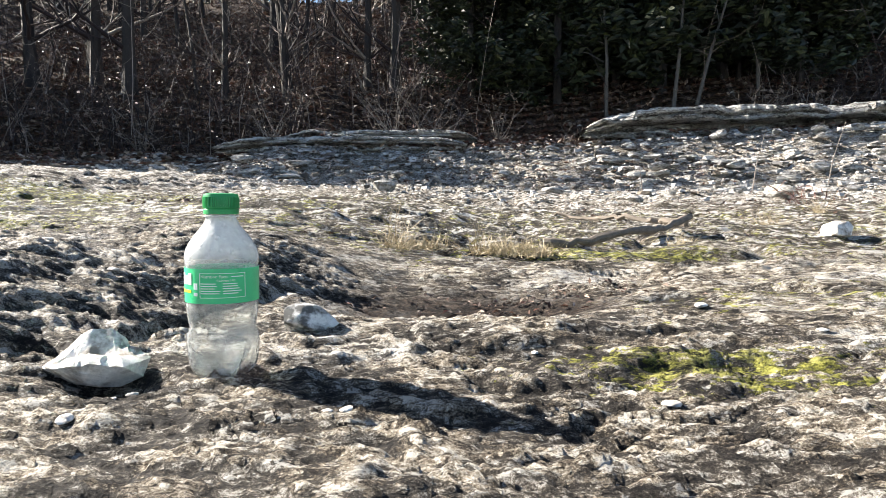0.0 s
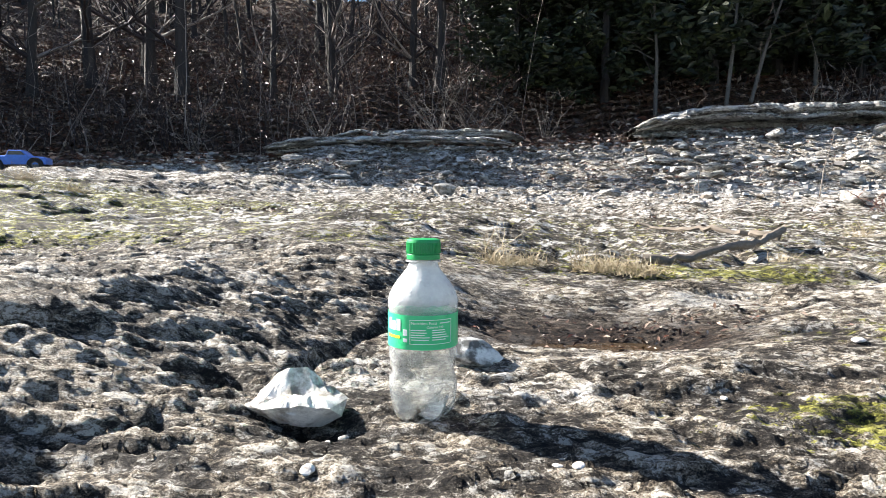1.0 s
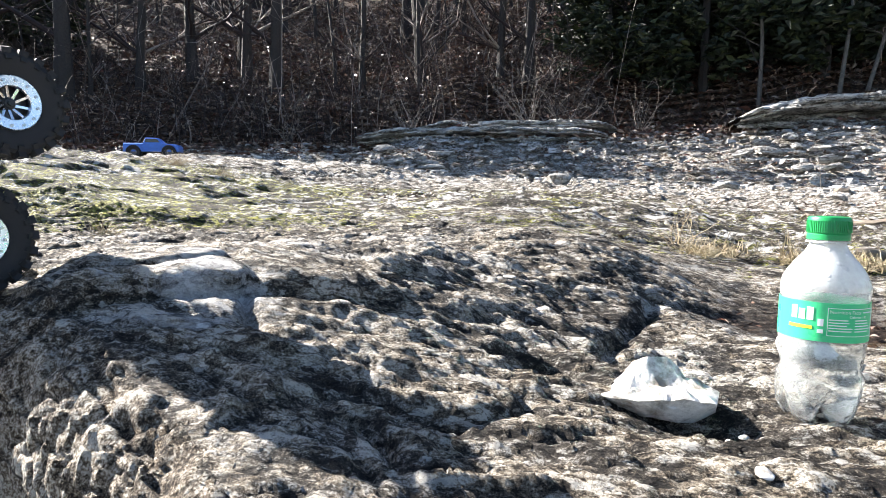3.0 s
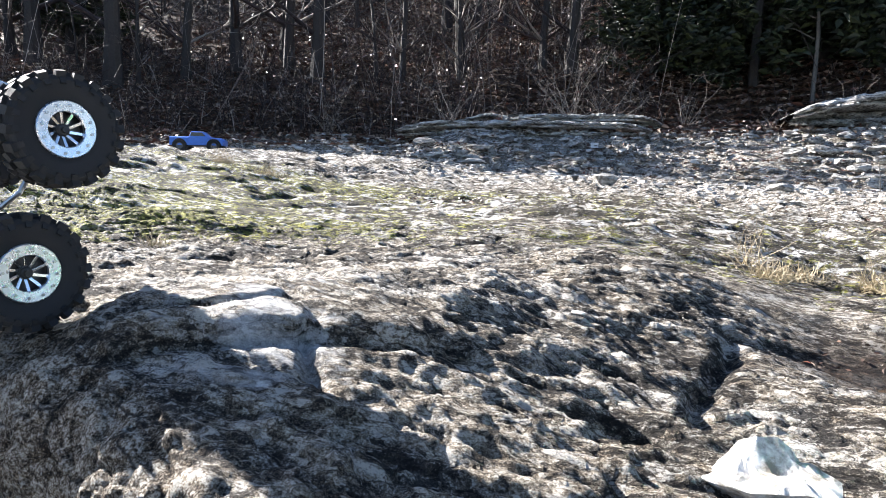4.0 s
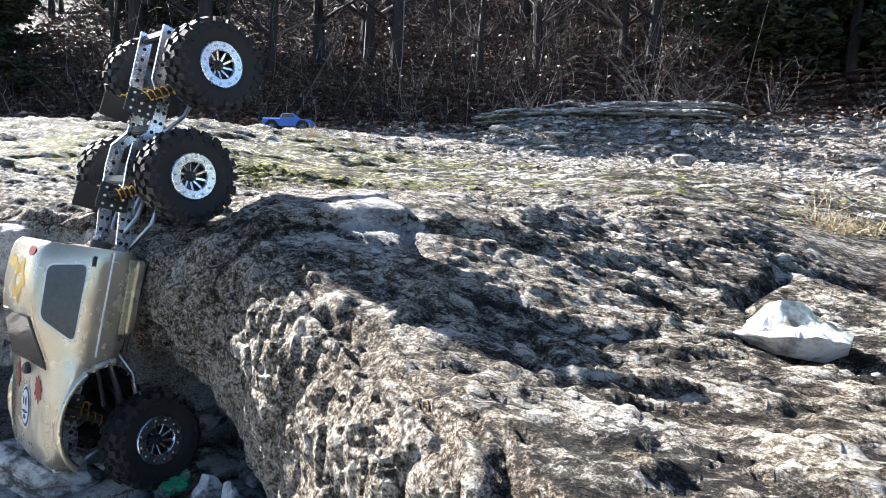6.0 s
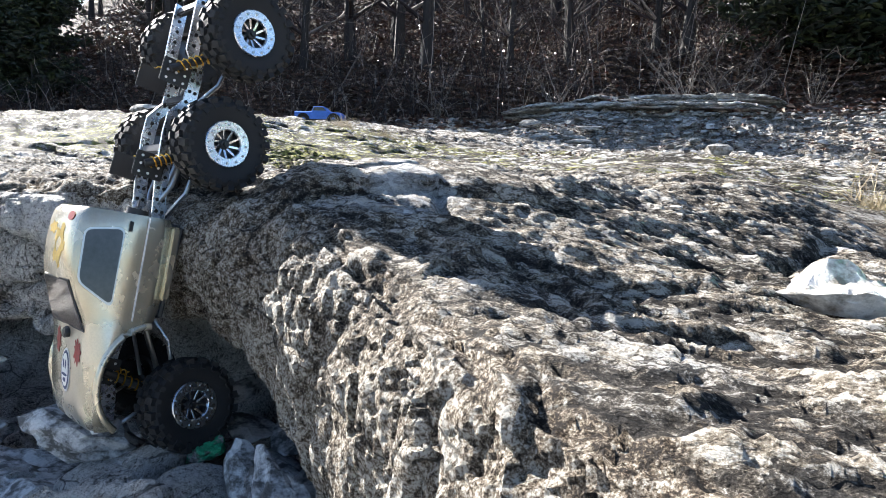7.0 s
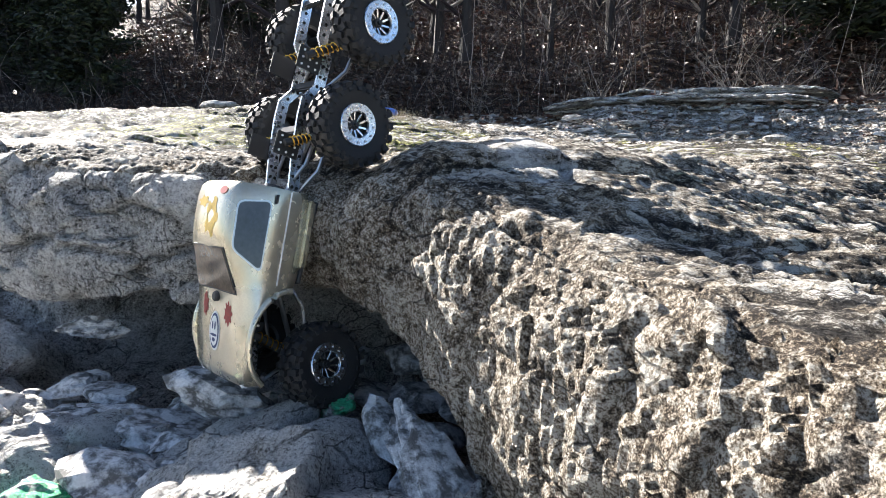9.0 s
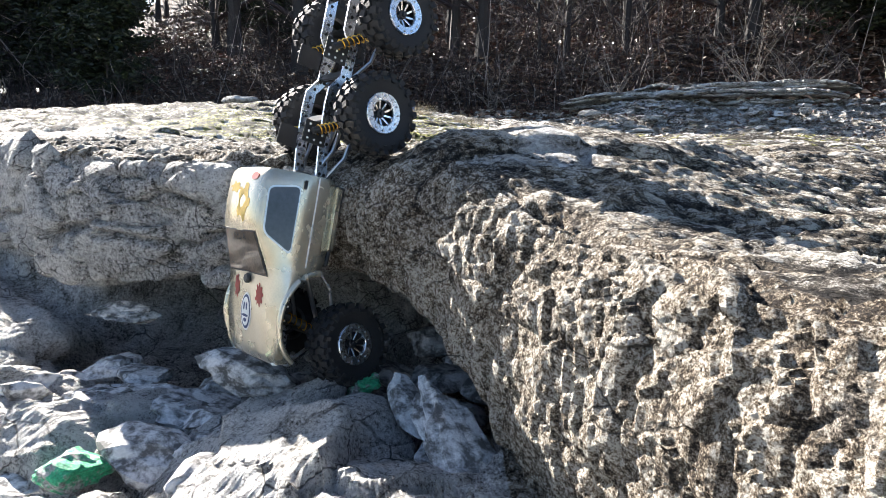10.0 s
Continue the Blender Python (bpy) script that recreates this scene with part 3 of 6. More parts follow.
class Shape:
    """Vertices and faces of one mesh, gathered from simple solids."""

    def __init__(self):
        self.v, self.f = [], []

    def add(self, verts, faces):
        o = len(self.v)
        self.v += [Vector(v) for v in verts]
        self.f += [tuple(i + o for i in f) for f in faces]
        return self

    def tube(self, path, radii, sides=6, cap=True):
        path = [Vector(p) for p in path]
        o, n = len(self.v), len(path)
        up = Vector((0.3, 0.2, 1)).normalized()
        for i, p in enumerate(path):
            d = (path[min(i + 1, n - 1)] - path[max(i - 1, 0)]).normalized()
            a = d.cross(up if abs(d.dot(up)) < 0.95 else Vector((1, 0, 0))).normalized()
            b = d.cross(a)
            r = radii[i] if hasattr(radii, "__len__") else radii
            for k in range(sides):
                t = 2 * math.pi * k / sides
                self.v.append(p + (a * math.cos(t) + b * math.sin(t)) * r)
        for i in range(n - 1):
            for k in range(sides):
                k2 = (k + 1) % sides
                self.f.append((o + i * sides + k, o + i * sides + k2, o + (i + 1) * sides + k2, o + (i + 1) * sides + k))
        if cap:
            self.f.append(tuple(o + k for k in range(sides))[::-1])
            self.f.append(tuple(o + (n - 1) * sides + k for k in range(sides)))
        return self

    def lathe(self, profile, sides=32, axis="z", centre=(0, 0, 0), close=False):
        """profile: (radius, height) from bottom to top."""
        o, n = len(self.v), len(profile)
        c = Vector(centre)
        for r, h in profile:
            for k in range(sides):
                t = 2 * math.pi * k / sides
                a, b = r * math.cos(t), r * math.sin(t)
                self.v.append(c + (Vector((a, b, h)) if axis == "z" else Vector((b, h, a)) if axis == "y" else Vector((h, a, b))))
        m = n if close else n - 1
        for i in range(m):
            for k in range(sides):
                k2, i2 = (k + 1) % sides, (i + 1) % n
                self.f.append((o + i * sides + k, o + i * sides + k2, o + i2 * sides + k2, o + i2 * sides + k))
        return self

    def box(self, size, m=None, bevel=0.0):
        bm = bmesh.new()
        bmesh.ops.create_cube(bm, size=1)
        bmesh.ops.scale(bm, vec=size, verts=bm.verts)
        if bevel:
            bmesh.ops.bevel(bm, geom=bm.edges, offset=bevel, segments=2, affect="EDGES")
        if m is not None:
            bmesh.ops.transform(bm, matrix=m, verts=bm.verts)
        bm.verts.index_update()
        self.add([v.co.copy() for v in bm.verts], [[v.index for v in f.verts] for f in bm.faces])
        bm.free()
        return self

    def mesh(self, name, mat, smooth=True, sharp=35):
        me = mesh_of(name, self.v, self.f, mat, smooth)
        if smooth and sharp:
            me.set_sharp_from_angle(angle=radians(sharp))
        return me


# ---- the wooded hillside ----
rnd = random.Random(11)


def tree_meshes(seed, height, girth, levels=2, lean=0.05):
    """A bare tree: a tapered, bent trunk, and a crown of forking limbs."""
    r = random.Random(seed)
    trunk, crown = Shape(), Shape()
    n = 9
    path, p, d = [], Vector((0, 0, -0.3)), Vector((r.uniform(-lean, lean), r.uniform(-lean, lean), 1)).normalized()
    for i in range(n):
        path.append(p.copy())
        p = p + d * height / (n - 1)
        d = (d + Vector((r.uniform(-1, 1), r.uniform(-1, 1), 0)) * 0.06).normalized()
    radii = [girth * (1.35 if i == 0 else 1 - 0.82 * i / (n - 1)) for i in range(n)]
    trunk.tube(path, radii, 9)

    def limb(start, way, length, rad, level):
        pts, q, w = [], start.copy(), way.normalized()
        for k in range(5):
            pts.append(q.copy())
            q = q + w * length / 4
            w = (w + Vector((r.uniform(-1, 1), r.uniform(-1, 1), r.uniform(-0.4, 0.9))) * 0.22).normalized()
        crown.tube(pts, [rad * (1 - 0.75 * k / 4) for k in range(5)], 4 if level else 3, False)
        if level:
            for k in range(4 if level > 1 else 5):
                s = pts[r.randint(1, 4)]
                limb(s, w + Vector((r.uniform(-1, 1), r.uniform(-1, 1), r.uniform(-0.3, 0.8))) * 0.9, length * r.uniform(0.4, 0.65), rad * 0.45, level - 1)

    for k in range(24):
        i = r.randint(1, n - 1)
        a = r.uniform(0, 2 * math.pi)
        limb(path[i], Vector((math.cos(a), math.sin(a), r.uniform(0.2, 1.0))), height * r.uniform(0.14, 0.30), radii[i] * 0.45, levels - 1)
    return trunk.mesh("trunk", BARK), crown.mesh("crown", TWIG, sharp=0)


def place_tree(kind, x, y, scale, turn, trees):
    if kind not in trees:
        me = tree_meshes(kind + 40, *((9.0, 0.11), (12.0, 0.17), (7.0, 0.07), (10.5, 0.13), (5.0, 0.045))[kind % 5])
        ob = new("bare_tree")
        part("trunk", me[0], ob)
        part("crown", me[1], ob)
        tagged(ob, "bare grey-brown winter tree on the leafy hillside", "tree", "trees on the hillside")
        trees[kind] = ob
        ob.matrix_basis = Matrix.LocRotScale((x, y, ground_z(x, y) - 0.05), Euler((0, 0, turn)), (scale,) * 3)
        return ob
    made = copy_thing(trees[kind], pose(x, y, ground_z(x, y) - 0.05))
    made.matrix_basis = Matrix.LocRotScale((x, y, ground_z(x, y) - 0.05), Euler((0, 0, turn)), (scale,) * 3)
    return made


trees = {}
# the stout trunks that stand out against the sky, then the rest
for kind, x, y, s in ((1, -11.9, 12.9, 1.15), (3, -11.0, 14.4, 0.9), (1, -9.8, 14.9, 0.85), (3, -8.7, 15.6, 1.05), (1, -7.7, 15.2, 0.95), (0, -5.6, 15.8, 0.8),
                      (3, -4.2, 16.5, 1.0), (0, -2.0, 15.5, 0.9), (1, 0.2, 17.5, 0.9), (3, 4.8, 14.6, 0.6), (2, 6.6, 14.8, 0.8), (1, -14.5, 13.2, 1.1), (3, -16.5, 14.4, 1.0)):
    place_tree(kind, x, y, s, rnd.uniform(0, 6.28), trees)
for k in range(390):
    x, y = rnd.uniform(-46, 22), rnd.uniform(4.0, 38)
    if away(x, y) < 15.0 or (y < 8.6 + 0.31 * max(0, -x) and x > -20):
        continue
    if -24 < x < -6 and y < 21 and rnd.random() < 0.7:
        continue
    small = 0.55 if x > -29 and y < 8.6 + 0.31 * max(0, -x) else 1.0
    place_tree(rnd.randint(0, 9), x, y, small * rnd.uniform(0.6, 1.15), rnd.uniform(0, 6.28), trees)


def strips(rng, starts, length, radius, ways, bend=0.35, steps=3):
    """Thin three-sided twigs as arrays of vertices and quads."""
    n = len(starts)
    pts = [starts]
    w = ways / np.linalg.norm(ways, axis=1)[:, None]
    seg = (length / steps)[:, None]
    for k in range(steps):
        w = w + rng.normal(size=(n, 3)) * bend
        w /= np.linalg.norm(w, axis=1)[:, None]
        pts.append(pts[-1] + w * seg)
    pts = np.stack(pts, 1)
    a = np.cross(w, rng.normal(size=(n, 3)))
    a /= np.linalg.norm(a, axis=1)[:, None] + 1e-9
    b = np.cross(w, a)
    taper = np.linspace(1, 0.35, steps + 1)[None, :, None, None]
    ang = np.array([0, 2.094, 4.189])
    ring = (np.cos(ang)[None, None, :, None] * a[:, None, None, :] + np.sin(ang)[None, None, :, None] * b[:, None, None, :])
    V = pts[:, :, None, :] + ring * taper * radius[:, None, None, None]
    base = (np.arange(n) * (steps + 1) * 3)[:, None, None]
    s = (np.arange(steps) * 3)[None, :, None]
    k = np.arange(3)[None, None, :]
    k2 = (k + 1) % 3
    Q = np.stack([base + s + k, base + s + k2, base + s + 3 + k2, base + s + 3 + k], -1).reshape(-1, 4)
    return V.reshape(-1, 3), Q, pts


def big_mesh(name, V, Q, mat, smooth=False):
    me = bpy.data.meshes.new(name)
    me.vertices.add(len(V))
    me.vertices.foreach_set("co", np.ascontiguousarray(V, dtype=np.float32).ravel())
    me.loops.add(Q.size)
    me.loops.foreach_set("vertex_index", Q.ravel().astype(np.int32))
    me.polygons.add(len(Q))
    me.polygons.foreach_set("loop_start", np.arange(0, Q.size, Q.shape[1], dtype=np.int32))
    me.polygons.foreach_set("use_smooth", np.full(len(Q), smooth, dtype=bool))
    me.update(calc_edges=True)
    me.materials.append(mat)
    return me


def ground_many(x, y):
    return np.array([ground_z(a, b) for a, b in zip(x, y)])


def edge_of_woods(x, out):
    return np.where(x > 0, out - 0.1 * x, np.sqrt(np.maximum(out ** 2 - (0.72 * x) ** 2, 4.5 ** 2)))


def build_brush():
    rng = np.random.default_rng(5)
    n = 5200
    x = rng.uniform(-30, 15, n)
    y = edge_of_woods(x, 12.3) + rng.exponential(4.5, n) + 0.4 * np.abs(rng.normal(size=n))
    keep = ~((x > 0.6) & (x < 6.5) & (y < 16) & (rng.uniform(0, 1, n) < 0.9))
    x, y = x[keep], y[keep]
    n = len(x)
    z = ground_many(x, y) - 0.05
    starts = np.stack([x, y, z], 1)
    ways = np.stack([rng.normal(0, 0.3, n), rng.normal(0, 0.3, n), np.ones(n)], 1)
    length = np.where(rng.uniform(0, 1, n) < 0.12, rng.uniform(1.6, 3.6, n), rng.uniform(0.25, 1.0, n))
    V, Q, pts = strips(rng, starts, length, rng.uniform(0.004, 0.014, n), ways, 0.16)
    allV, allQ, o = [V], [Q], len(V)
    for rep in range(4):
        at = pts[np.arange(n), rng.integers(1, 4, n)]
        w2 = np.stack([rng.normal(0, 1, n), rng.normal(0, 1, n), rng.uniform(-0.1, 1.3, n)], 1)
        V2, Q2, p2 = strips(rng, at, length * rng.uniform(0.25, 0.6, n), rng.uniform(0.002, 0.007, n), w2, 0.28)
        allV.append(V2)
        allQ.append(Q2 + o)
        o += len(V2)
    ob = new("brush", big_mesh("brush", np.concatenate(allV), np.concatenate(allQ), TWIG))
    tagged(ob, "dense tangle of bare brown brush at the foot of the hill", "brush", kind="stuff")


def leaf_cards(rng, P, size, lift=0.5):
    """A curled leaf of two quads for each place."""
    n = len(P)
    a = rng.normal(size=(n, 3)) * np.array([1, 1, 0.35])
    a /= np.linalg.norm(a, axis=1)[:, None]
    up = np.stack([rng.normal(0, lift, n), rng.normal(0, lift, n), np.ones(n)], 1)
    b = np.cross(up, a)
    b /= np.linalg.norm(b, axis=1)[:, None]
    c = np.cross(a, b)
    s = size[:, None]
    curl = c * s * rng.uniform(0.1, 0.5, n)[:, None]
    v = np.stack([P - a * s, P + b * s * 0.5 + curl, P + a * s, P - b * s * 0.5 + curl], 1)
    base = (np.arange(n) * 4)[:, None]
    return v.reshape(-1, 3), np.concatenate([base + np.array([0, 1, 2])[None], base + np.array([0, 2, 3])[None]], 0)


def build_litter():
    rng = np.random.default_rng(9)
    n = 120000
    x = rng.uniform(-24, 18, n)
    y = edge_of_woods(x, 11.2) + rng.gamma(1.4, 6.0, n)
    P = np.stack([x, y, ground_many(x, y) + 0.02], 1)
    V, T = leaf_cards(rng, P, rng.uniform(0.03, 0.075, n) * (1 + 0.03 * y))
    ob = new("leaf_litter", big_mesh("leaf_litter", V, T, LEAF))
    tagged(ob, "brown fallen leaves lying over the hillside", "leaves", kind="stuff")


def cedar(seed, height, wide):
    r = np.random.default_rng(seed)
    trunk = Shape().tube([(0, 0, -0.2), (0.05, 0, height * 0.5), (0, 0.05, height)], [0.11, 0.06, 0.01], 8)
    n = 12000
    boughs = 130
    hb = r.uniform(0.02, 1.0, boughs) ** 1.15
    ab = r.uniform(0, 6.283, boughs)
    lb = wide * (1.05 - hb) ** 0.8 * r.uniform(0.55, 1.1, boughs)
    k = r.integers(0, boughs, n)
    f = r.uniform(0.15, 1, n) ** 0.7
    P = np.stack([np.cos(ab[k]) * lb[k] * f, np.sin(ab[k]) * lb[k] * f, hb[k] * height + lb[k] * 0.35 * f ** 1.5 - 0.1 * f], 1) + r.normal(size=(n, 3)) * np.array([0.09, 0.09, 0.07]) * (0.5 + f[:, None])
    V, T = leaf_cards(r, P, r.uniform(0.05, 0.14, n), 1.2)
    ob = new("cedar_tree")
    part("trunk", trunk.mesh("trunk", BARK), ob)
    part("crown", big_mesh("crown", V, T, CEDAR), ob)
    return tagged(ob, "dark green cedar at the edge of the woods", "tree", "cedars")


first = cedar(3, 6.5, 1.9)
first.matrix_basis = pose(2.4, 14.4, ground_z(2.4, 14.4))
second = cedar(4, 5.5, 1.7)
second.matrix_basis = pose(3.9, 15.2, ground_z(3.9, 15.2))
for who, x, y, s, t in ((first, 5.4, 16.2, 1.0, 70), (second, 1.2, 15.9, 1.0, 200), (first, 7.4, 17.5, 0.9, 130), (second, 9.6, 16.4, 0.8, 20), (first, -18.5, 17.0, 1.1, 250),
                        (second, -15.5, 15.8, 1.0, 300), (first, -21.0, 13.5, 1.1, 20), (second, -18.2, 10.8, 0.9, 80), (first, -23.5, 11.8, 0.95, 160), (second, -26.5, 14.0, 1.3, 10), (first, -29.0, 12.5, 1.3, 110), (second, -14.6, 9.4, 0.7, 220), (first, -20.0, 8.6, 0.8, 320), (second, -24.0, 9.0, 1.0, 45),
                        (first, 4.7, 14.3, 1.1, 40), (second, 6.3, 14.9, 1.2, 150), (first, 3.1, 16.2, 1.3, 280), (second, 8.6, 15.2, 1.2, 15), (first, 0.5, 15.0, 0.9, 100), (second, 7.6, 14.0, 0.9, 230)):
    copy_thing(who, pose(x, y, ground_z(x, y), 0, 0, t)).scale = (s, s, s)
build_brush()
build_litter()


def shrub(x, y, stems, height, seed, mat, name, label, lean=0.6):
    """Arching bare stems from one root."""
    r = np.random.default_rng(seed)
    start = np.tile((x, y, ground_z(x, y) - 0.02), (stems, 1)) + r.normal(0, 0.04, (stems, 3)) * (1, 1, 0)
    a = r.uniform(0, 6.28, stems)
    way = np.stack([np.cos(a) * lean, np.sin(a) * lean, r.uniform(0.6, 1.3, stems)], 1)
    long = height * r.uniform(0.6, 1.2, stems)
    V, Q, pts = strips(r, start, long, r.uniform(0.004, 0.009, stems) * min(1, height * 2.5), way, 0.24, 5)
    V2, Q2, _ = strips(r, pts[np.arange(stems), r.integers(2, 6, stems)], long * 0.45, r.uniform(0.002, 0.004, stems), way + r.normal(0, 0.8, (stems, 3)), 0.3, 4)
    ob = new(name, big_mesh(name, np.concatenate([V, V2]), np.concatenate([Q, Q2 + len(V)]), mat))
    tagged(ob, label, "shrub", "bare shrubs")


PALE_TWIG = islands("pale_twigs", (0.30, 0.26, 0.22), (0.2, 0.16, 0.13), (0.38, 0.33, 0.28))
RED_TWIG = islands("reddish_twigs", (0.16, 0.07, 0.055), (0.22, 0.12, 0.09), (0.12, 0.06, 0.05))
for k, (x, y, n, h) in enumerate(((-1.1, 12.3, 26, 1.6), (-0.4, 12.6, 18, 1.3), (0.9, 12.2, 14, 0.9), (-3.4, 12.0, 16, 1.1), (5.9, 12.3, 18, 1.2), (-6.0, 12.2, 18, 1.4), (6.8, 12.0, 16, 1.1), (2.2, 11.6, 10, 0.5), (3.6, 12.6, 12, 0.8))):
    shrub(x, y, n, h, 500 + k, PALE_TWIG, "bare_shrub", "leafless shrub of pale arching stems at the wood's edge")
shrub(1.75, 3.25, 9, 0.16, 530, RED_TWIG, "dead_weed", "small reddish dead weed among the stones")
shrub(2.05, 3.5, 8, 0.14, 531, RED_TWIG, "dead_weed", "small reddish dead weed among the stones")


def stalk(x, y, height, lean):
    z = ground_z(x, y)
    s = Shape().tube([(x, y, z - 0.02), (x + lean * 0.3, y, z + height * 0.45), (x + lean, y, z + height)], [0.006, 0.004, 0.002], 6)
    tagged(new("dry_stalk", s.mesh("dry_stalk", PALE_TWIG)), "single pale dry weed stalk standing on the creek bed", "stalk", "dry stalks")


stalk(2.55, 5.4, 0.50, 0.10)
stalk(3.30, 5.6, 0.56, 0.14)
stalk(2.05, 6.8, 0.35, -0.05)

PALE_BARK = islands("pale_bark", (0.17, 0.155, 0.135), (0.10, 0.093, 0.08), grain=20, bump=0.01)
for k, (x, y, h, lean) in enumerate(((4.65, 13.4, 3.0, 0.25), (5.15, 13.5, 2.6, 0.75), (3.3, 13.6, 3.2, -0.1), (6.6, 13.8, 3.4, -0.3))):
    z = ground_z(x, y)
    ob = new("pale_sapling")
    part("trunk", Shape().tube([(x, y, z - 0.1), (x + 0.05 + lean * 0.3, y, z + h * 0.4), (x + lean, y, z + h)], [0.045, 0.035, 0.015], 8).mesh("trunk", PALE_BARK), ob)
    r = random.Random(k)
    tw = Shape()
    for j in range(9):
        f = r.uniform(0.35, 0.95)
        p = Vector((x + lean * f, y, z + h * f))
        q = p + Vector((r.uniform(-0.7, 0.7), r.uniform(-0.4, 0.4), r.uniform(0.1, 0.6)))
        tw.tube([p, p.lerp(q, 0.5) + Vector((0, 0, 0.06)), q], [0.014, 0.009, 0.004], 5)
    part("crown", tw.mesh("crown", PALE_BARK), ob)
    tagged(ob, "leaning pale-barked sapling in front of the cedars", "tree", "pale saplings")


def build_gravel():
    rng = np.random.default_rng(21)
    n = 15000
    x = rng.uniform(-7, 9, n)
    y = rng.uniform(2.8, 12.0, n)
    keep = (rng.uniform(0, 1, n) < np.clip(0.25 + 0.18 * (x + 1), 0.03, 1) * np.clip((y - 2.5) / 2.5, 0, 1)) | (y > 7.2)
    x, y = x[keep], y[keep]
    n = len(x)
    P = np.stack([x, y, ground_many(x, y)], 1)
    s = (rng.gamma(1.6, 0.0085, n) + 0.006 + 0.0012 * y) * np.clip(y / 7, 0.35, 1)
    cube = np.array([[a, b, c] for a in (-1, 1) for b in (-1, 1) for c in (-1, 1)], dtype=float)
    V = cube[None] * rng.uniform(0.25, 1.15, (n, 8, 3)) * np.array([1.2, 0.9, 0.5]) * s[:, None, None]
    t = rng.uniform(0, 6.28, n)
    c, si = np.cos(t)[:, None], np.sin(t)[:, None]
    V = np.stack([V[..., 0] * c - V[..., 1] * si, V[..., 0] * si + V[..., 1] * c, V[..., 2]], -1) + P[:, None]
    q = np.array([[0, 1, 3, 2], [4, 6, 7, 5], [0, 4, 5, 1], [2, 3, 7, 6], [0, 2, 6, 4], [1, 5, 7, 3]])
    Q = (np.arange(n) * 8)[:, None, None] + q[None]
    ob = new("broken_stone", big_mesh("broken_stone", V.reshape(-1, 3), Q.reshape(-1, 4), GRAVEL))
    tagged(ob, "loose pale broken limestone strewn over the creek bed", "gravel", kind="stuff")


build_gravel()

# ---- loose stones ----
def chipped(seed, size, cuts=14, sub=4, rough=0.05, keep=0.62):
    """An angular stone: a ball cut by planes, then worn."""
    r = random.Random(seed)
    bm = bmesh.new()
    bmesh.ops.create_icosphere(bm, subdivisions=sub, radius=1)
    planes = []
    for k in range(cuts):
        v = Vector((r.gauss(0, 1), r.gauss(0, 1), r.gauss(0, 1))).normalized()
        planes.append((v, r.uniform(keep, 0.95)))
    for v in bm.verts:
        for n, d in planes:
            e = v.co.dot(n) - d
            if e > 0:
                v.co -= n * e
        v.co += v.co.normalized() * rough * (noise.fractal(v.co * 3 + Vector((seed, 0, 0)), 1.0, 2.0, 4))
        v.co = Vector((v.co.x * size[0], v.co.y * size[1], v.co.z * size[2]))
    verts = [v.co.copy() for v in bm.verts]
    faces = [[v.index for v in f.verts] for f in bm.faces]
    bm.free()
    return verts, faces


def stone_material(name, light, dirt, amount):
    m = Nodes(name)
    a, b = m.noise(45, 6, 0.65), m.noise(260, 6, 0.7)
    base = m.ramp(b, (0.3, tuple(c * 0.72 for c in light)), (0.7, light))
    dark = m.ramp(a, (0.5 - amount, 0.0), (0.62 - amount * 0.5, 1.0))
    col = m.mix(m.math("MULTIPLY", m.math("SUBTRACT", 1.0, dark), 0.9), base, dirt)
    m.bump(m.math("ADD", m.math("MULTIPLY", a, 0.5), m.math("MULTIPLY", b, 0.5)), 0.8, 0.004)
    return m.done(col, 0.85)


WHITE_STONE = stone_material("white_chert", (0.93, 0.90, 0.84), (0.17, 0.14, 0.105), 0.13)
LICHEN_STONE = stone_material("lichened_stone", (0.86, 0.85, 0.82), (0.045, 0.042, 0.038), 0.06)
GREY_STONE = stone_material("grey_limestone", (0.46, 0.45, 0.42), (0.12, 0.105, 0.085), 0.08)


# pale rock, raised further to make up for the shade under the cliff
FALLEN = stone_material("pale_grey_limestone", (0.76, 0.75, 0.73), (0.06, 0.055, 0.05), 0.085)


def stone(name, seed, at, size, mat, label, turn=0.0, tip=(0, 0), group="", sub=4, sharp=25, **more):
    v, f = chipped(seed, size, sub=sub, **more)
    me = mesh_of(name, v, f, mat)
    me.set_sharp_from_angle(angle=radians(sharp))
    ob = new(name, me)
    ob.matrix_basis = pose(*at, tip[0], tip[1], turn)
    return tagged(ob, label, "stone", group)


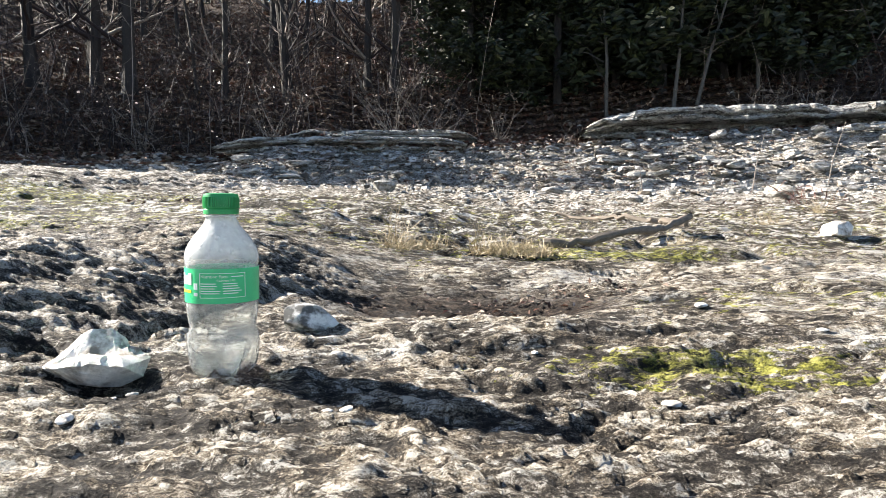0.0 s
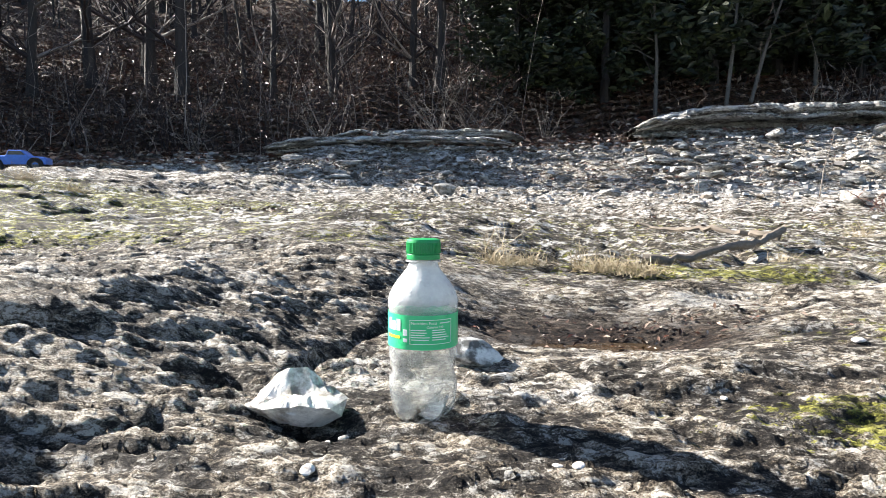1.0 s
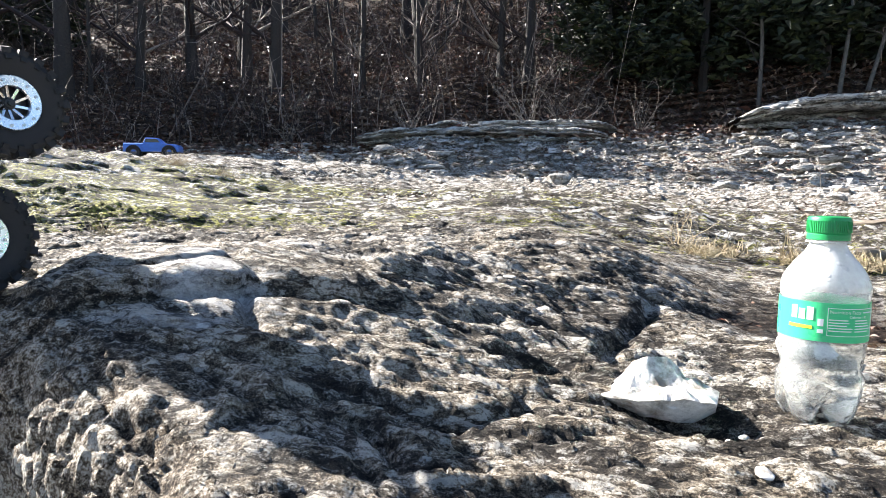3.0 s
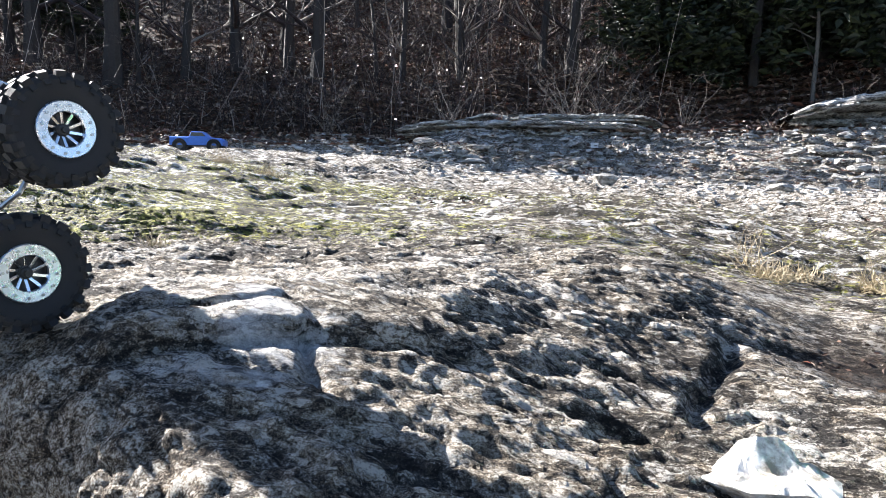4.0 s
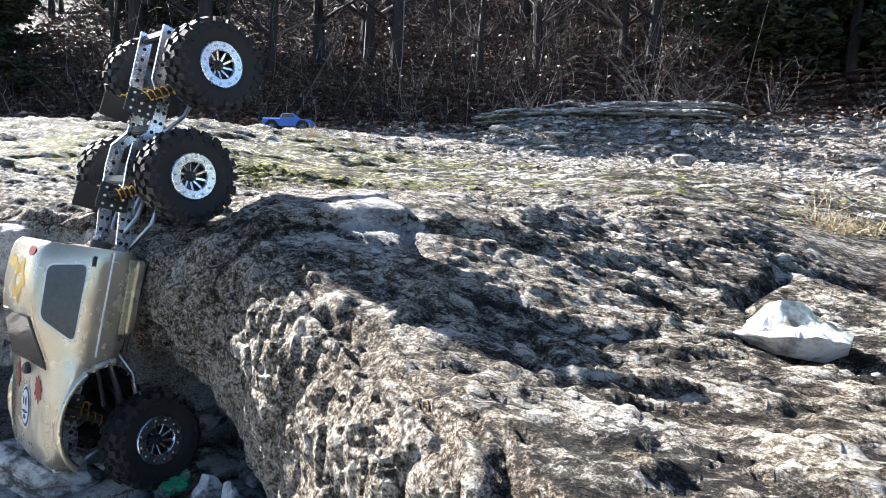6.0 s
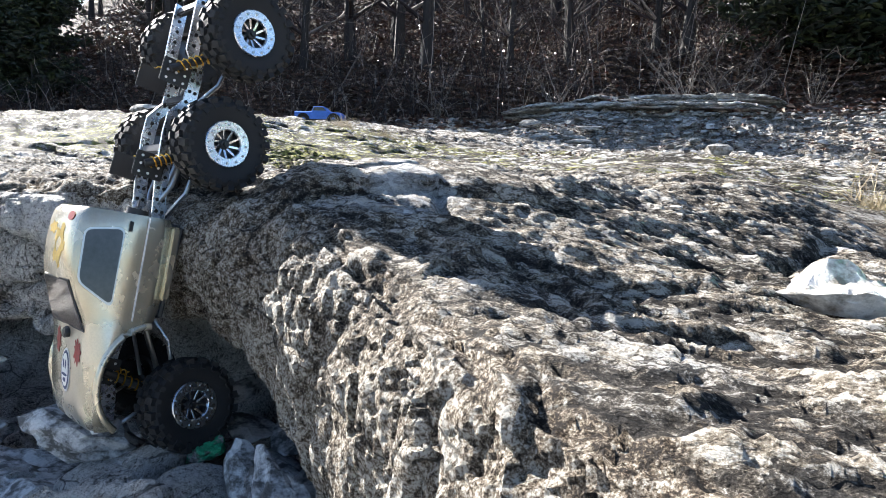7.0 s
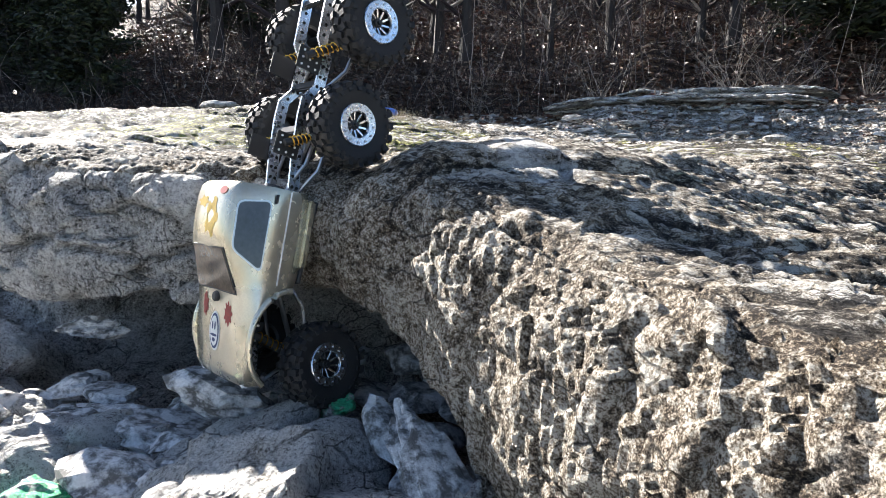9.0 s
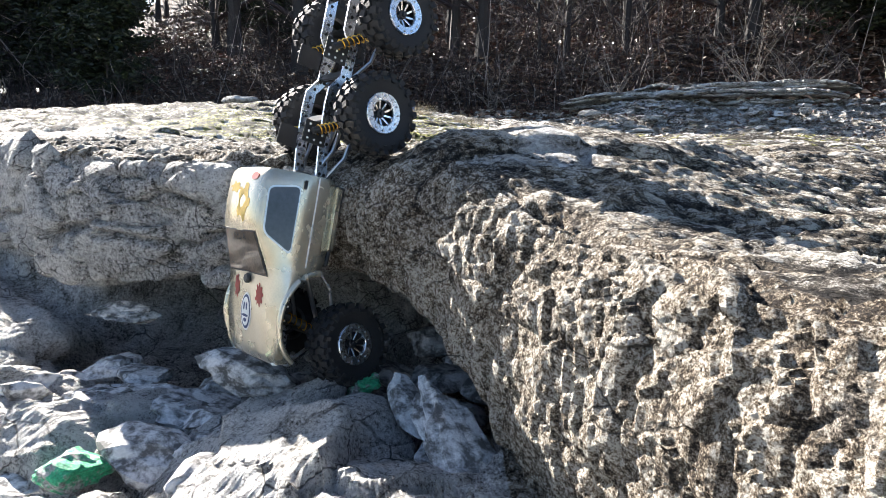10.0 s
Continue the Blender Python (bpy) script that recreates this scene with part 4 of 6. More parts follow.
def white_rock():
    """The white chert lump by the bottle: a wide foot, a hooked crest at the back, a shelf in front."""
    hull = ((-0.052, 0.002, 0.011), (-0.040, -0.014, 0.018), (-0.036, 0.014, 0.020), (-0.022, 0.010, 0.044), (-0.010, 0.006, 0.052), (0.006, 0.010, 0.052), (0.018, 0.014, 0.042), (0.038, 0.004, 0.033), (0.049, -0.004, 0.027), (0.046, -0.008, 0.010),
            (0.038, -0.034, 0.021), (0.010, -0.040, 0.023), (-0.022, -0.032, 0.016), (0.012, -0.020, 0.0), (-0.014, -0.010, 0.0), (0.022, 0.014, 0.0), (-0.010, 0.014, 0.0), (0.028, -0.012, 0.0), (0.006, 0.026, 0.024))
    bm = bmesh.new()
    for p in hull:
        bm.verts.new(p)
    bmesh.ops.convex_hull(bm, input=bm.verts)
    bmesh.ops.subdivide_edges(bm, edges=bm.edges, cuts=7, use_grid_fill=True)
    bmesh.ops.triangulate(bm, faces=bm.faces)
    for v in bm.verts:
        p = v.co
        p.z -= 0.015 * math.exp(-((p.x - 0.002) / 0.024) ** 2 - ((p.y + 0.009) / 0.012) ** 2) * (p.z > 0.015)
        p.z -= 0.006 * math.exp(-((p.x + 0.030) / 0.008) ** 2 - ((p.y + 0.002) / 0.010) ** 2) * (p.z > 0.010)
        k = noise.fractal(p * 70, 1.0, 2.0, 4)
        chip = max(0.0, noise.noise(p * 75 + Vector((3, 1, 7))) - 0.15)
        v.co = p + p.normalized() * (0.0006 * k - 0.015 * chip)
    bm.normal_update()
    v, f = [x.co.copy() for x in bm.verts], [[x.index for x in y.verts] for y in bm.faces]
    bm.free()
    me = mesh_of("white_rock", v, f, WHITE_STONE)
    me.set_sharp_from_angle(angle=radians(11))
    ob = new("white_rock", me)
    ob.matrix_basis = pose(-0.314, 0.606, 0.010, -9, 5, 4)
    return tagged(ob, "white angular chert rock lying on the slab", "stone")


white_rock()
stone("lichened_stone", 12, (-0.148, 0.755, 0.036), (0.036, 0.022, 0.020), LICHEN_STONE, "white stone crusted with dark lichen beside the bottle", 12, (0, 14), keep=0.7)
stone("dark_stone", 21, (0.02, 1.44, 0.024), (0.034, 0.022, 0.016), stone_material("dark_stone", (0.10, 0.09, 0.08), (0.03, 0.028, 0.025), 0.1), "dark flat stone at the edge of the puddle", 10)
stone("flat_slab", 31, (-2.84, 2.12, ground_z(-2.84, 2.12) + 0.022), (0.105, 0.07, 0.03), GREY_STONE, "flat pale grey stone slab resting on the ledge", 8, keep=0.5, cuts=10)
for k, (x, y, z, sx, sy, sz, turn_z, tip_y) in enumerate(((-1.50, 0.57, -0.305, 0.075, 0.055, 0.022, 5, 4), (-1.62, 0.57, -0.310, 0.070, 0.060, 0.024, -12, -3), (-1.33, 0.58, -0.310, 0.060, 0.050, 0.022, 30, 8),
                                                            (-1.20, 0.52, -0.235, 0.090, 0.055, 0.030, 10, 14), (-1.05, 0.50, -0.250, 0.050, 0.060, 0.038, 70, -20), (-0.94, 0.47, -0.258, 0.045, 0.060, 0.034, 50, 25),
                                                            (-0.87, 0.50, -0.225, 0.070, 0.035, 0.016, -28, 30), (-0.80, 0.43, -0.275, 0.085, 0.040, 0.020, -30, 26),
                                                            (-1.42, 0.40, -0.300, 0.110, 0.080, 0.035, -20, -8), (-1.20, 0.36, -0.315, 0.090, 0.060, 0.040, 15, 18))):
    stone("fallen_block", 400 + k, (x, y, z), (sx, sy, sz), FALLEN, "grey limestone block fallen under the cliff", turn_z, (0, tip_y), "blocks under the cliff", keep=0.38, cuts=15, rough=0.16, sharp=14, sub=3)
for k, (x, y, z, sx, sy, sz, turn_z, tip_y) in enumerate(((-1.30, 0.49, -0.315, 0.17, 0.11, 0.050, 12, 6), (-0.74, 0.395, -0.250, 0.17, 0.055, 0.022, -36, 24), (-1.64, 0.62, -0.215, 0.085, 0.06, 0.030, 4, 0),
                                                            (-1.40, 0.28, -0.360, 0.15, 0.07, 0.045, -24, 8))):
    stone("fallen_block", 430 + k, (x, y, z), (sx, sy, sz), FALLEN, "large grey limestone block fallen under the cliff", turn_z, (0, tip_y), "blocks under the cliff", keep=0.42, cuts=13, rough=0.14, sharp=14, sub=5)
rl = random.Random(5)
for k in range(20):        # thin beds fallen from the roof of the hollow
    level = k % 4
    x = -1.22 + 0.40 * ((k * 7) % 20) / 20
    stone("fallen_block", 440 + k, (x, 0.70 - 0.045 * level + rl.uniform(-0.015, 0.015), -0.205 - 0.034 * level), (rl.uniform(0.045, 0.085), rl.uniform(0.035, 0.055), rl.uniform(0.014, 0.024)), FALLEN,
          "thin grey limestone bed fallen under the cliff", rl.uniform(-30, 30), (rl.uniform(-8, 8), rl.uniform(-6, 14)), "blocks under the cliff", keep=0.34, cuts=16, rough=0.14, sharp=14, sub=3)
for k in range(58):
    x, y = (rl.uniform(-1.75, -0.85), rl.uniform(0.10, 0.46)) if k < 22 else (rl.uniform(-1.78, -1.12), rl.uniform(0.40, 0.66))
    s = rl.uniform(0.02, 0.07) if k < 22 else rl.uniform(0.018, 0.055)
    stone("fallen_block", 480 + k, (x, y, float(low(x, y)) + 0.3 * s), (s, s * rl.uniform(0.6, 0.9), s * rl.uniform(0.3, 0.5)), FALLEN, "pale grey limestone block lying under the cliff", rl.uniform(0, 360), (rl.uniform(-15, 15), rl.uniform(-15, 15)),
          "blocks under the cliff", keep=0.36, cuts=14, rough=0.12, sharp=14, sub=3)
def green_paint():
    """Bare stone with a sprayed green patch."""
    m = Nodes("green_sprayed_stone")
    a, b = m.noise(38, 6, 0.7), m.noise(240, 5, 0.7)
    stonec = m.ramp(b, (0.35, (0.12, 0.115, 0.11)), (0.6, (0.50, 0.49, 0.475)))
    paint = m.ramp(b, (0.3, (0.005, 0.20, 0.08)), (0.65, (0.02, 0.55, 0.26)))
    col = m.mix(m.ramp(a, (0.42, 0.0), (0.52, 0.95)), stonec, paint)
    m.bump(m.math("ADD", a, b), 0.8, 0.006)
    return m.done(col, 0.7)


SPRAYED = green_paint()
stone("painted_stone", 71, (-1.255, 0.285, -0.300), (0.060, 0.045, 0.030), SPRAYED, "grey limestone block with a sprayed green paint patch", 20, (0, 8), "painted stones", keep=0.42, cuts=13, rough=0.14, sharp=14)
stone("painted_stone", 73, (-0.995, 0.545, -0.215), (0.048, 0.04, 0.026), SPRAYED, "grey limestone block with a sprayed green paint patch", -15, (0, -8), "painted stones", keep=0.42, cuts=13, rough=0.14, sharp=14)
stone("white_stone", 33, (1.22, 2.0, ground_z(1.22, 2.0) + 0.012), (0.065, 0.04, 0.032), WHITE_STONE, "white block of stone on the creek bed", 5, keep=0.5, cuts=10)
for k, (x, y, s) in enumerate(((-0.078, 0.507, 0.007), (-0.062, 0.503, 0.009), (-0.264, 0.481, 0.012), (0.194, 0.539, 0.012), (-0.255, 0.560, 0.008), (-0.268, 0.552, 0.006), (0.42, 0.72, 0.010), (0.36, 0.90, 0.016),
                               (0.10, 0.66, 0.007), (-0.47, 0.93, 0.014), (-0.60, 0.98, 0.016))):
    stone("pebble", 50 + k, (x, y, ground_z(x, y) + s * 0.05), (s * 0.8, s * 0.55, s * 0.25), WHITE_STONE, "small white stone chip on the slab", k * 57, sub=2, group="stone chips")
rs = random.Random(77)
for k in range(150):
    x, y = (rs.uniform(-2.6, 4.6), rs.uniform(3.6, 11.2)) if k < 50 else (rs.uniform(1.0, 6.8), rs.uniform(7.0, 11.0)) if k < 120 else (rs.uniform(-4.5, 0.5), rs.uniform(8.8, 11.6))
    s = rs.uniform(0.05, 0.14)
    stone("loose_stone", 100 + k, (x, y, ground_z(x, y) + s * 0.2), (s, s * rs.uniform(0.5, 0.9), s * rs.uniform(0.25, 0.5)), GREY_STONE, "loose pale limestone block on the creek bed",
          rs.uniform(0, 360), (rs.uniform(-10, 10), rs.uniform(-10, 10)), sub=2, group="loose stones", sharp=15, keep=0.36, cuts=13, rough=0.10)


# ---- ledges of the far bank ----
def ledge(at, length, depth, thick, turn, seed, label):
    """A bed of rock: a long slab with a broken front edge and a worn top."""
    nx = int(length / 0.035)
    beds = ((0.0, 0.26, 0.16), (0.26, 0.54, 0.30), (0.54, 0.74, 0.04), (0.74, 1.0, 0.0))       # lower edge, upper edge, how far each bed stands back
    prof = []
    for b0, b1, back in beds:
        prof += [(back + 0.05, b0 + 0.01), (back, b0 + 0.04), (back - 0.01, 0.5 * (b0 + b1)), (back, b1 - 0.04), (back + 0.05, b1 - 0.005)]
    prof += [(0.18, 1.02), (0.35, 1.0), (0.6, 0.98), (0.8, 0.94), (1.0, 0.9), (1.0, 0.0)]
    xs = np.linspace(-0.5, 0.5, nx) * length
    P = np.array([[(x, a * depth, b * thick) for a, b in prof] for x in xs]).reshape(-1, 3)
    w = P + seed * 3.1
    bed = np.minimum(np.tile(np.arange(len(prof)) // 5, nx), 4)
    q = np.stack([w[:, 0], 0 * w[:, 0], bed * 7.7], 1)
    jut = np.round(3 * perlin(q * np.array([2.2, 0, 1.0]))) / 3 + 0.5 * np.round(3 * perlin(q * np.array([6.0, 0, 1.0]) + 5)) / 3 + 0.25 * perlin(w * np.array([16.0, 0, 14.0]))
    P[:, 1] += depth * 0.10 * fbm(w * np.array([0.9, 0, 0.0]), 3) + 0.16 * jut * (P[:, 1] < 0.5 * depth)
    P[:, 2] += thick * 0.10 * np.round(2 * perlin(w * np.array([1.8, 1.2, 0.0]))) / 2 * (bed > 2) + thick * 0.05 * fbm(w * np.array([4.1, 4.1, 0.0]), 3)
    P[:, 2] += thick * 0.14 * perlin(np.stack([1.3 * w[:, 0], 0 * w[:, 0], 3.3 * bed], 1)) * (P[:, 2] > 0.1 * thick)
    taper = 1 - np.abs(P[:, 0] / length * 2) ** 6
    P[:, 2] *= 0.35 + 0.65 * taper
    n = len(prof)
    idx = np.arange(nx * n).reshape(nx, n)
    Q = np.stack([idx[:-1, :-1], idx[1:, :-1], idx[1:, 1:], idx[:-1, 1:]], -1).reshape(-1, 4)
    me = big_mesh("rock_ledge", P, Q, BANK, True)
    me.set_sharp_from_angle(angle=radians(24))
    ob = new("rock_ledge", me)
    ob.matrix_basis = pose(*at, 0, 0, turn)
    tagged(ob, label, "rock ledge", "ledges of the far bank")


def bank_material():
    m = Nodes("ledge_limestone")
    bed = m.stretch((1.0, 1.0, 6.0))
    a, b = m.noise(3.0, 6, 0.65, bed), m.noise(22, 6, 0.7, bed)
    col = m.ramp(m.math("ADD", m.math("MULTIPLY", a, 0.5), m.math("MULTIPLY", b, 0.5)), (0.40, (0.04, 0.036, 0.032)), (0.465, (0.24, 0.225, 0.20)), (0.51, (0.56, 0.545, 0.51)), (0.57, (0.80, 0.785, 0.75)))
    m.bump(m.math("ADD", a, b), 1.0, 0.05)
    return m.done(col, 0.9)


BANK = bank_material()
for x, y, length, depth, thick, turn_z, seed in ((5.4, 10.7, 6.2, 1.9, 0.46, -3, 1), (-1.4, 11.8, 3.8, 1.0, 0.26, 4, 5), (-1.9, 11.0, 4.4, 0.9, 0.24, 6, 6)):
    ledge((x, y, ground_z(x, y) - 0.04), length, depth, thick, turn_z, seed, "layered pale limestone ledge at the foot of the woods")
rb = random.Random(19)
for k in range(80):
    y = (10.5, 9.9, 9.3, 8.7)[k % 4] + rb.uniform(-0.25, 0.25)
    x = rb.uniform(2.0, 8.4) if k < 62 else rb.uniform(-4.2, 0.6)
    sx = rb.uniform(0.07, 0.26)
    stone("ledge_block", 600 + k, (x, y, ground_z(x, y) + 0.04), (sx, rb.uniform(0.08, 0.2), rb.uniform(0.035, 0.09)), BANK, "broken slab of layered pale limestone on the bank", rb.uniform(-25, 25), (rb.uniform(-6, 6), rb.uniform(-8, 8)),
          "broken ledge slabs", sub=3, sharp=20, cuts=11, keep=0.42, rough=0.12)

# ---- the fallen stick, dry grass and leaves ----
WOOD = plain("weathered_wood", (0.17, 0.14, 0.11), 0.85, vary=0.5, scale=60, bump=0.004)


def limb_path(points, n=26, wob=0.006, seed=1):
    r = random.Random(seed)
    out = []
    for i in range(n):
        t = i / (n - 1) * (len(points) - 1)
        k = min(int(t), len(points) - 2)
        p = Vector(points[k]).lerp(Vector(points[k + 1]), t - k)
        out.append(p + Vector((r.gauss(0, wob), r.gauss(0, wob), r.gauss(0, wob))))
    return out


branch = new("fallen_branch")
tagged(branch, "long weathered grey fallen branch lying on the rock", "branch")
def on_ground(points, lift):
    return [(x, y, ground_z(x, y) + h + lift) for x, y, h in points]


pts = limb_path(on_ground([(0.24, 1.60, 0.0), (0.35, 1.62, 0.0), (0.48, 1.72, 0.0), (0.64, 1.90, 0.008), (0.775, 2.05, 0.028)], 0.024), wob=0.003)
part("stem", Shape().tube(pts, [0.0105 + 0.002 * math.sin(i * 0.9) for i in range(26)], 9).mesh("stem", WOOD), branch)
pts = limb_path(on_ground([(0.76, 2.04, 0.020), (0.64, 2.16, 0.008), (0.49, 2.31, 0.0), (0.40, 2.40, 0.0)], 0.012), wob=0.005, seed=4)
part("side_branch", Shape().tube(pts, [0.012 - 0.0003 * i for i in range(26)], 7).mesh("side_branch", WOOD), branch)


def tuft(x, y, blades, height, seed, wide=0.05, lean=(0, 0)):
    r = np.random.default_rng(seed)
    a = r.uniform(0, 6.28, blades)
    start = np.stack([x + r.normal(0, wide, blades), y + r.normal(0, wide * 0.8, blades), np.full(blades, ground_z(x, y) - 0.004)], 1)
    way = np.stack([np.cos(a) * 0.8 + lean[0], np.sin(a) * 0.8 + lean[1], r.uniform(0.3, 1.4, blades)], 1)
    V, Q, _ = strips(r, start, height * r.uniform(0.4, 1.1, blades), r.uniform(0.0006, 0.0014, blades), way, 0.32)
    ob = new("grass_tuft", big_mesh("grass_tuft", V, Q, STRAW))
    tagged(ob, "tuft of dry straw-coloured grass in the rock", "grass", "dry grass tufts")


for k, (x, y, n, h) in enumerate(((-0.11, 1.50, 150, 0.055), (-0.04, 1.55, 170, 0.045), (0.13, 1.47, 220, 0.05), (0.20, 1.43, 200, 0.045), (-0.13, 1.62, 30, 0.12), (0.08, 1.52, 40, 0.09),
                                  (0.62, 1.72, 40, 0.05), (1.15, 2.3, 60, 0.08), (1.5, 2.6, 50, 0.10), (-1.27, 1.12, 80, 0.04), (-2.05, 2.5, 190, 0.08), (-1.8, 2.45, 190, 0.08))):
    tuft(x, y, n, h, 300 + k, wide=0.03 if n > 100 else 0.015)


def scatter_leaves(name, label, places, seed, size):
    r = np.random.default_rng(seed)
    pts = []
    for x, y, rx, ry, n in places:
        px, py = r.normal(x, rx, n), r.normal(y, ry, n)
        pts.append(np.stack([px, py, ground_many(px, py) + 0.004], 1))
    P = np.concatenate(pts)
    V, T = leaf_cards(r, P, r.uniform(0.5, 1.2, len(P)) * size * np.where(P[:, 1] < 1.4, 0.55, 1.0), 0.45)
    tagged(new(name, big_mesh(name, V, T, LEAF)), label, "leaves", kind="stuff")


scatter_leaves("fallen_leaves", "dry brown leaf scraps caught on the rock", ((0.12, 1.10, 0.12, 0.06, 260), (-0.95, 2.2, 0.12, 0.08, 90), (1.3, 3.2, 0.9, 0.7, 600), (2.5, 5.5, 1.6, 1.4, 900), (0.0, 8.5, 2.5, 1.2, 1400)), 8, 0.011)
scatter_leaves("bank_leaves", "drifts of russet leaves along the far bank", ((0.8, 10.2, 2.2, 0.7, 2200), (2.4, 9.4, 1.2, 0.6, 900), (-3.5, 9.8, 2.0, 0.7, 900)), 18, 0.035)


def puddle():
    m = Nodes("puddle_water")
    m.bump(m.noise(30, 2), 0.08, 0.002)
    mat = m.done((0.22, 0.15, 0.09), 0.02, 0.0, Transmission_Weight=0.85, IOR=1.33)
    s = Shape()
    n = 40
    ring = [(0.035 + 0.15 * math.cos(t) * (1 + 0.12 * math.sin(3 * t)), 1.06 + 0.105 * math.sin(t) * (1 + 0.1 * math.cos(2 * t)), -0.027) for t in (2 * math.pi * k / n for k in range(n))]
    s.add([*ring, *[(x, y, -0.055) for x, y, z in ring]], [tuple(range(n)), tuple(range(2 * n - 1, n - 1, -1)), *[(k, n + k, n + (k + 1) % n, (k + 1) % n) for k in range(n)]])
    ob = new("water", s.mesh("water", mat, False))
    ob.visible_shadow = False
    tagged(ob, "shallow brown puddle in a hollow of the rock", "water", kind="structure")


puddle()

# ---- the bottle ----
def bottle():
    m = Nodes("clear_bottle_plastic")
    mist = m.noise(14, 6, 0.7)
    split = m.t.nodes.new("ShaderNodeSeparateXYZ")
    m.link(m.xyz, split.inputs[0])
    upper = m.ramp(m.math("MULTIPLY", split.outputs["Z"], 5.0), (0.47, 0.0), (0.56, 1.0))     # mist clings above the drink
    fog = m.math("ADD", m.ramp(mist, (0.42, 0.05), (0.62, 0.20)), m.math("MULTIPLY", upper, 0.28))
    drops = m.cells(150)
    m.bump(m.math("ADD", m.ramp(drops, (0.1, 1.0), (0.35, 0.0)), m.math("MULTIPLY", mist, 0.1)), 0.4, 0.0010)
    clear = m.done((0.96, 0.98, 0.97), m.math("ADD", m.math("MULTIPLY", mist, 0.10), 0.01), 0.0, Transmission_Weight=m.math("SUBTRACT", 1.0, fog), IOR=1.14)
    cap_mat = plain("green_cap_plastic", (0.008, 0.30, 0.085), 0.38, vary=0.12, scale=90)
    green = plain("green_label_film", (0.04, 0.62, 0.25), 0.3, vary=0.08, scale=60)
    white = plain("white_print", (0.85, 0.88, 0.86), 0.4, vary=0.05)
    yellow = plain("yellow_print", (0.75, 0.75, 0.05), 0.4, vary=0.05)
    ob = new("soda_bottle")
    tagged(ob, "clear plastic soda bottle with green cap and label", "bottle")
    prof = [(0.008, 0.006), (0.014, 0.003), (0.0215, 0.0), (0.0265, 0.004), (0.0298, 0.011), (0.0312, 0.020), (0.0316, 0.030), (0.0310, 0.038), (0.0284, 0.0425), (0.0283, 0.045), (0.0296, 0.050), (0.0306, 0.058), (0.0313, 0.066),
            (0.0313, 0.100), (0.0318, 0.104), (0.0318, 0.109), (0.0305, 0.1145), (0.0275, 0.1205), (0.0235, 0.1265), (0.0190, 0.132), (0.0155, 0.1365), (0.0134, 0.1405), (0.0126, 0.144), (0.0126, 0.158)]
    inner = [(max(r - 0.0008, 0.004), h + (0.0012 if h < 0.02 else 0.0)) for r, h in prof]
    s = Shape().lathe(prof + inner[::-1], 60)
    for v in s.v:
        # five feet at the base, a waist of soft panels above them
        if v.z < 0.036:
            a = math.atan2(v.y, v.x)
            r = math.hypot(v.x, v.y)
            k = 0.5 - 0.5 * math.cos(5 * a)
            low_k = max(0, 1 - v.z / 0.034)
            v.z += 0.017 * k ** 3 * low_k * min(1, r / 0.02)
            f = 1 - 0.13 * k ** 2 * low_k
            v.x, v.y = v.x * f, v.y * f
    part("body", s.mesh("body", clear, sharp=60), ob)
    cap = Shape().lathe([(0.0142, 0.1452), (0.0152, 0.1455), (0.0152, 0.1495), (0.0146, 0.1502), (0.0152, 0.1508), (0.0153, 0.1612), (0.0146, 0.1632), (0.0120, 0.1638), (0.0, 0.1638)], 48)
    for k in range(60):
        a = 2 * math.pi * k / 60
        cap.box((0.0008, 0.0007, 0.0092), pose(0.0154 * math.cos(a), 0.0154 * math.sin(a), 0.1558, 0, 0, math.degrees(a)))
    part("cap", cap.mesh("cap", cap_mat), ob, label="green ribbed screw cap")
    part("neck_ring", Shape().lathe([(0.0126, 0.1428), (0.0158, 0.1432), (0.0158, 0.1442), (0.0126, 0.1448)], 40).mesh("neck_ring", clear), ob)
    label = part("label", Shape().lathe([(0.0316, 0.0685), (0.0319, 0.0685), (0.0319, 0.0985), (0.0316, 0.0985)], 64, close=True).mesh("label", green), ob, label="green printed wrap label")

    def wrap(name, pieces, mat, r=0.0322):
        """Flat pieces (width along the label, height) bent round it."""
        sh = Shape()
        for u0, u1, z0, z1 in pieces:
            n = max(1, int((u1 - u0) / 0.002))
            o = len(sh.v)
            for i in range(n + 1):
                a = (u0 + (u1 - u0) * i / n) / r
                for rr in (r - 0.0004, r):
                    for z in (z0, z1):
                        sh.v.append(Vector((rr * math.sin(a), -rr * math.cos(a), z)))
            for i in range(n):
                b = o + 4 * i
                sh.f += [(b + 2, b + 6, b + 7, b + 3), (b, b + 1, b + 5, b + 4), (b + 1, b + 3, b + 7, b + 5), (b, b + 4, b + 6, b + 2)]
            sh.f += [(o, o + 2, o + 3, o + 1), (o + 4 * n, o + 4 * n + 1, o + 4 * n + 3, o + 4 * n + 2)]
        part(name, sh.mesh(name, mat, False), label)

    def words(text, u, z, size):
        cu = bpy.data.curves.new("text", "FONT")
        cu.body, cu.size, cu.resolution_u = text, size, 2
        tmp = new("text", cu)
        me = bpy.data.meshes.new_from_object(tmp.evaluated_get(bpy.context.evaluated_depsgraph_get()))
        bpy.data.objects.remove(tmp)
        for v in me.vertices:
            a = (u + v.co.x) / 0.0323
            v.co = (0.0323 * math.sin(a), -0.0323 * math.cos(a), z + v.co.y)
        me.materials.clear()
        me.materials.append(white)
        part("print", me, label)

    # the panel of small print, its two lines that can be read, bars for the rest
    u0 = -0.014
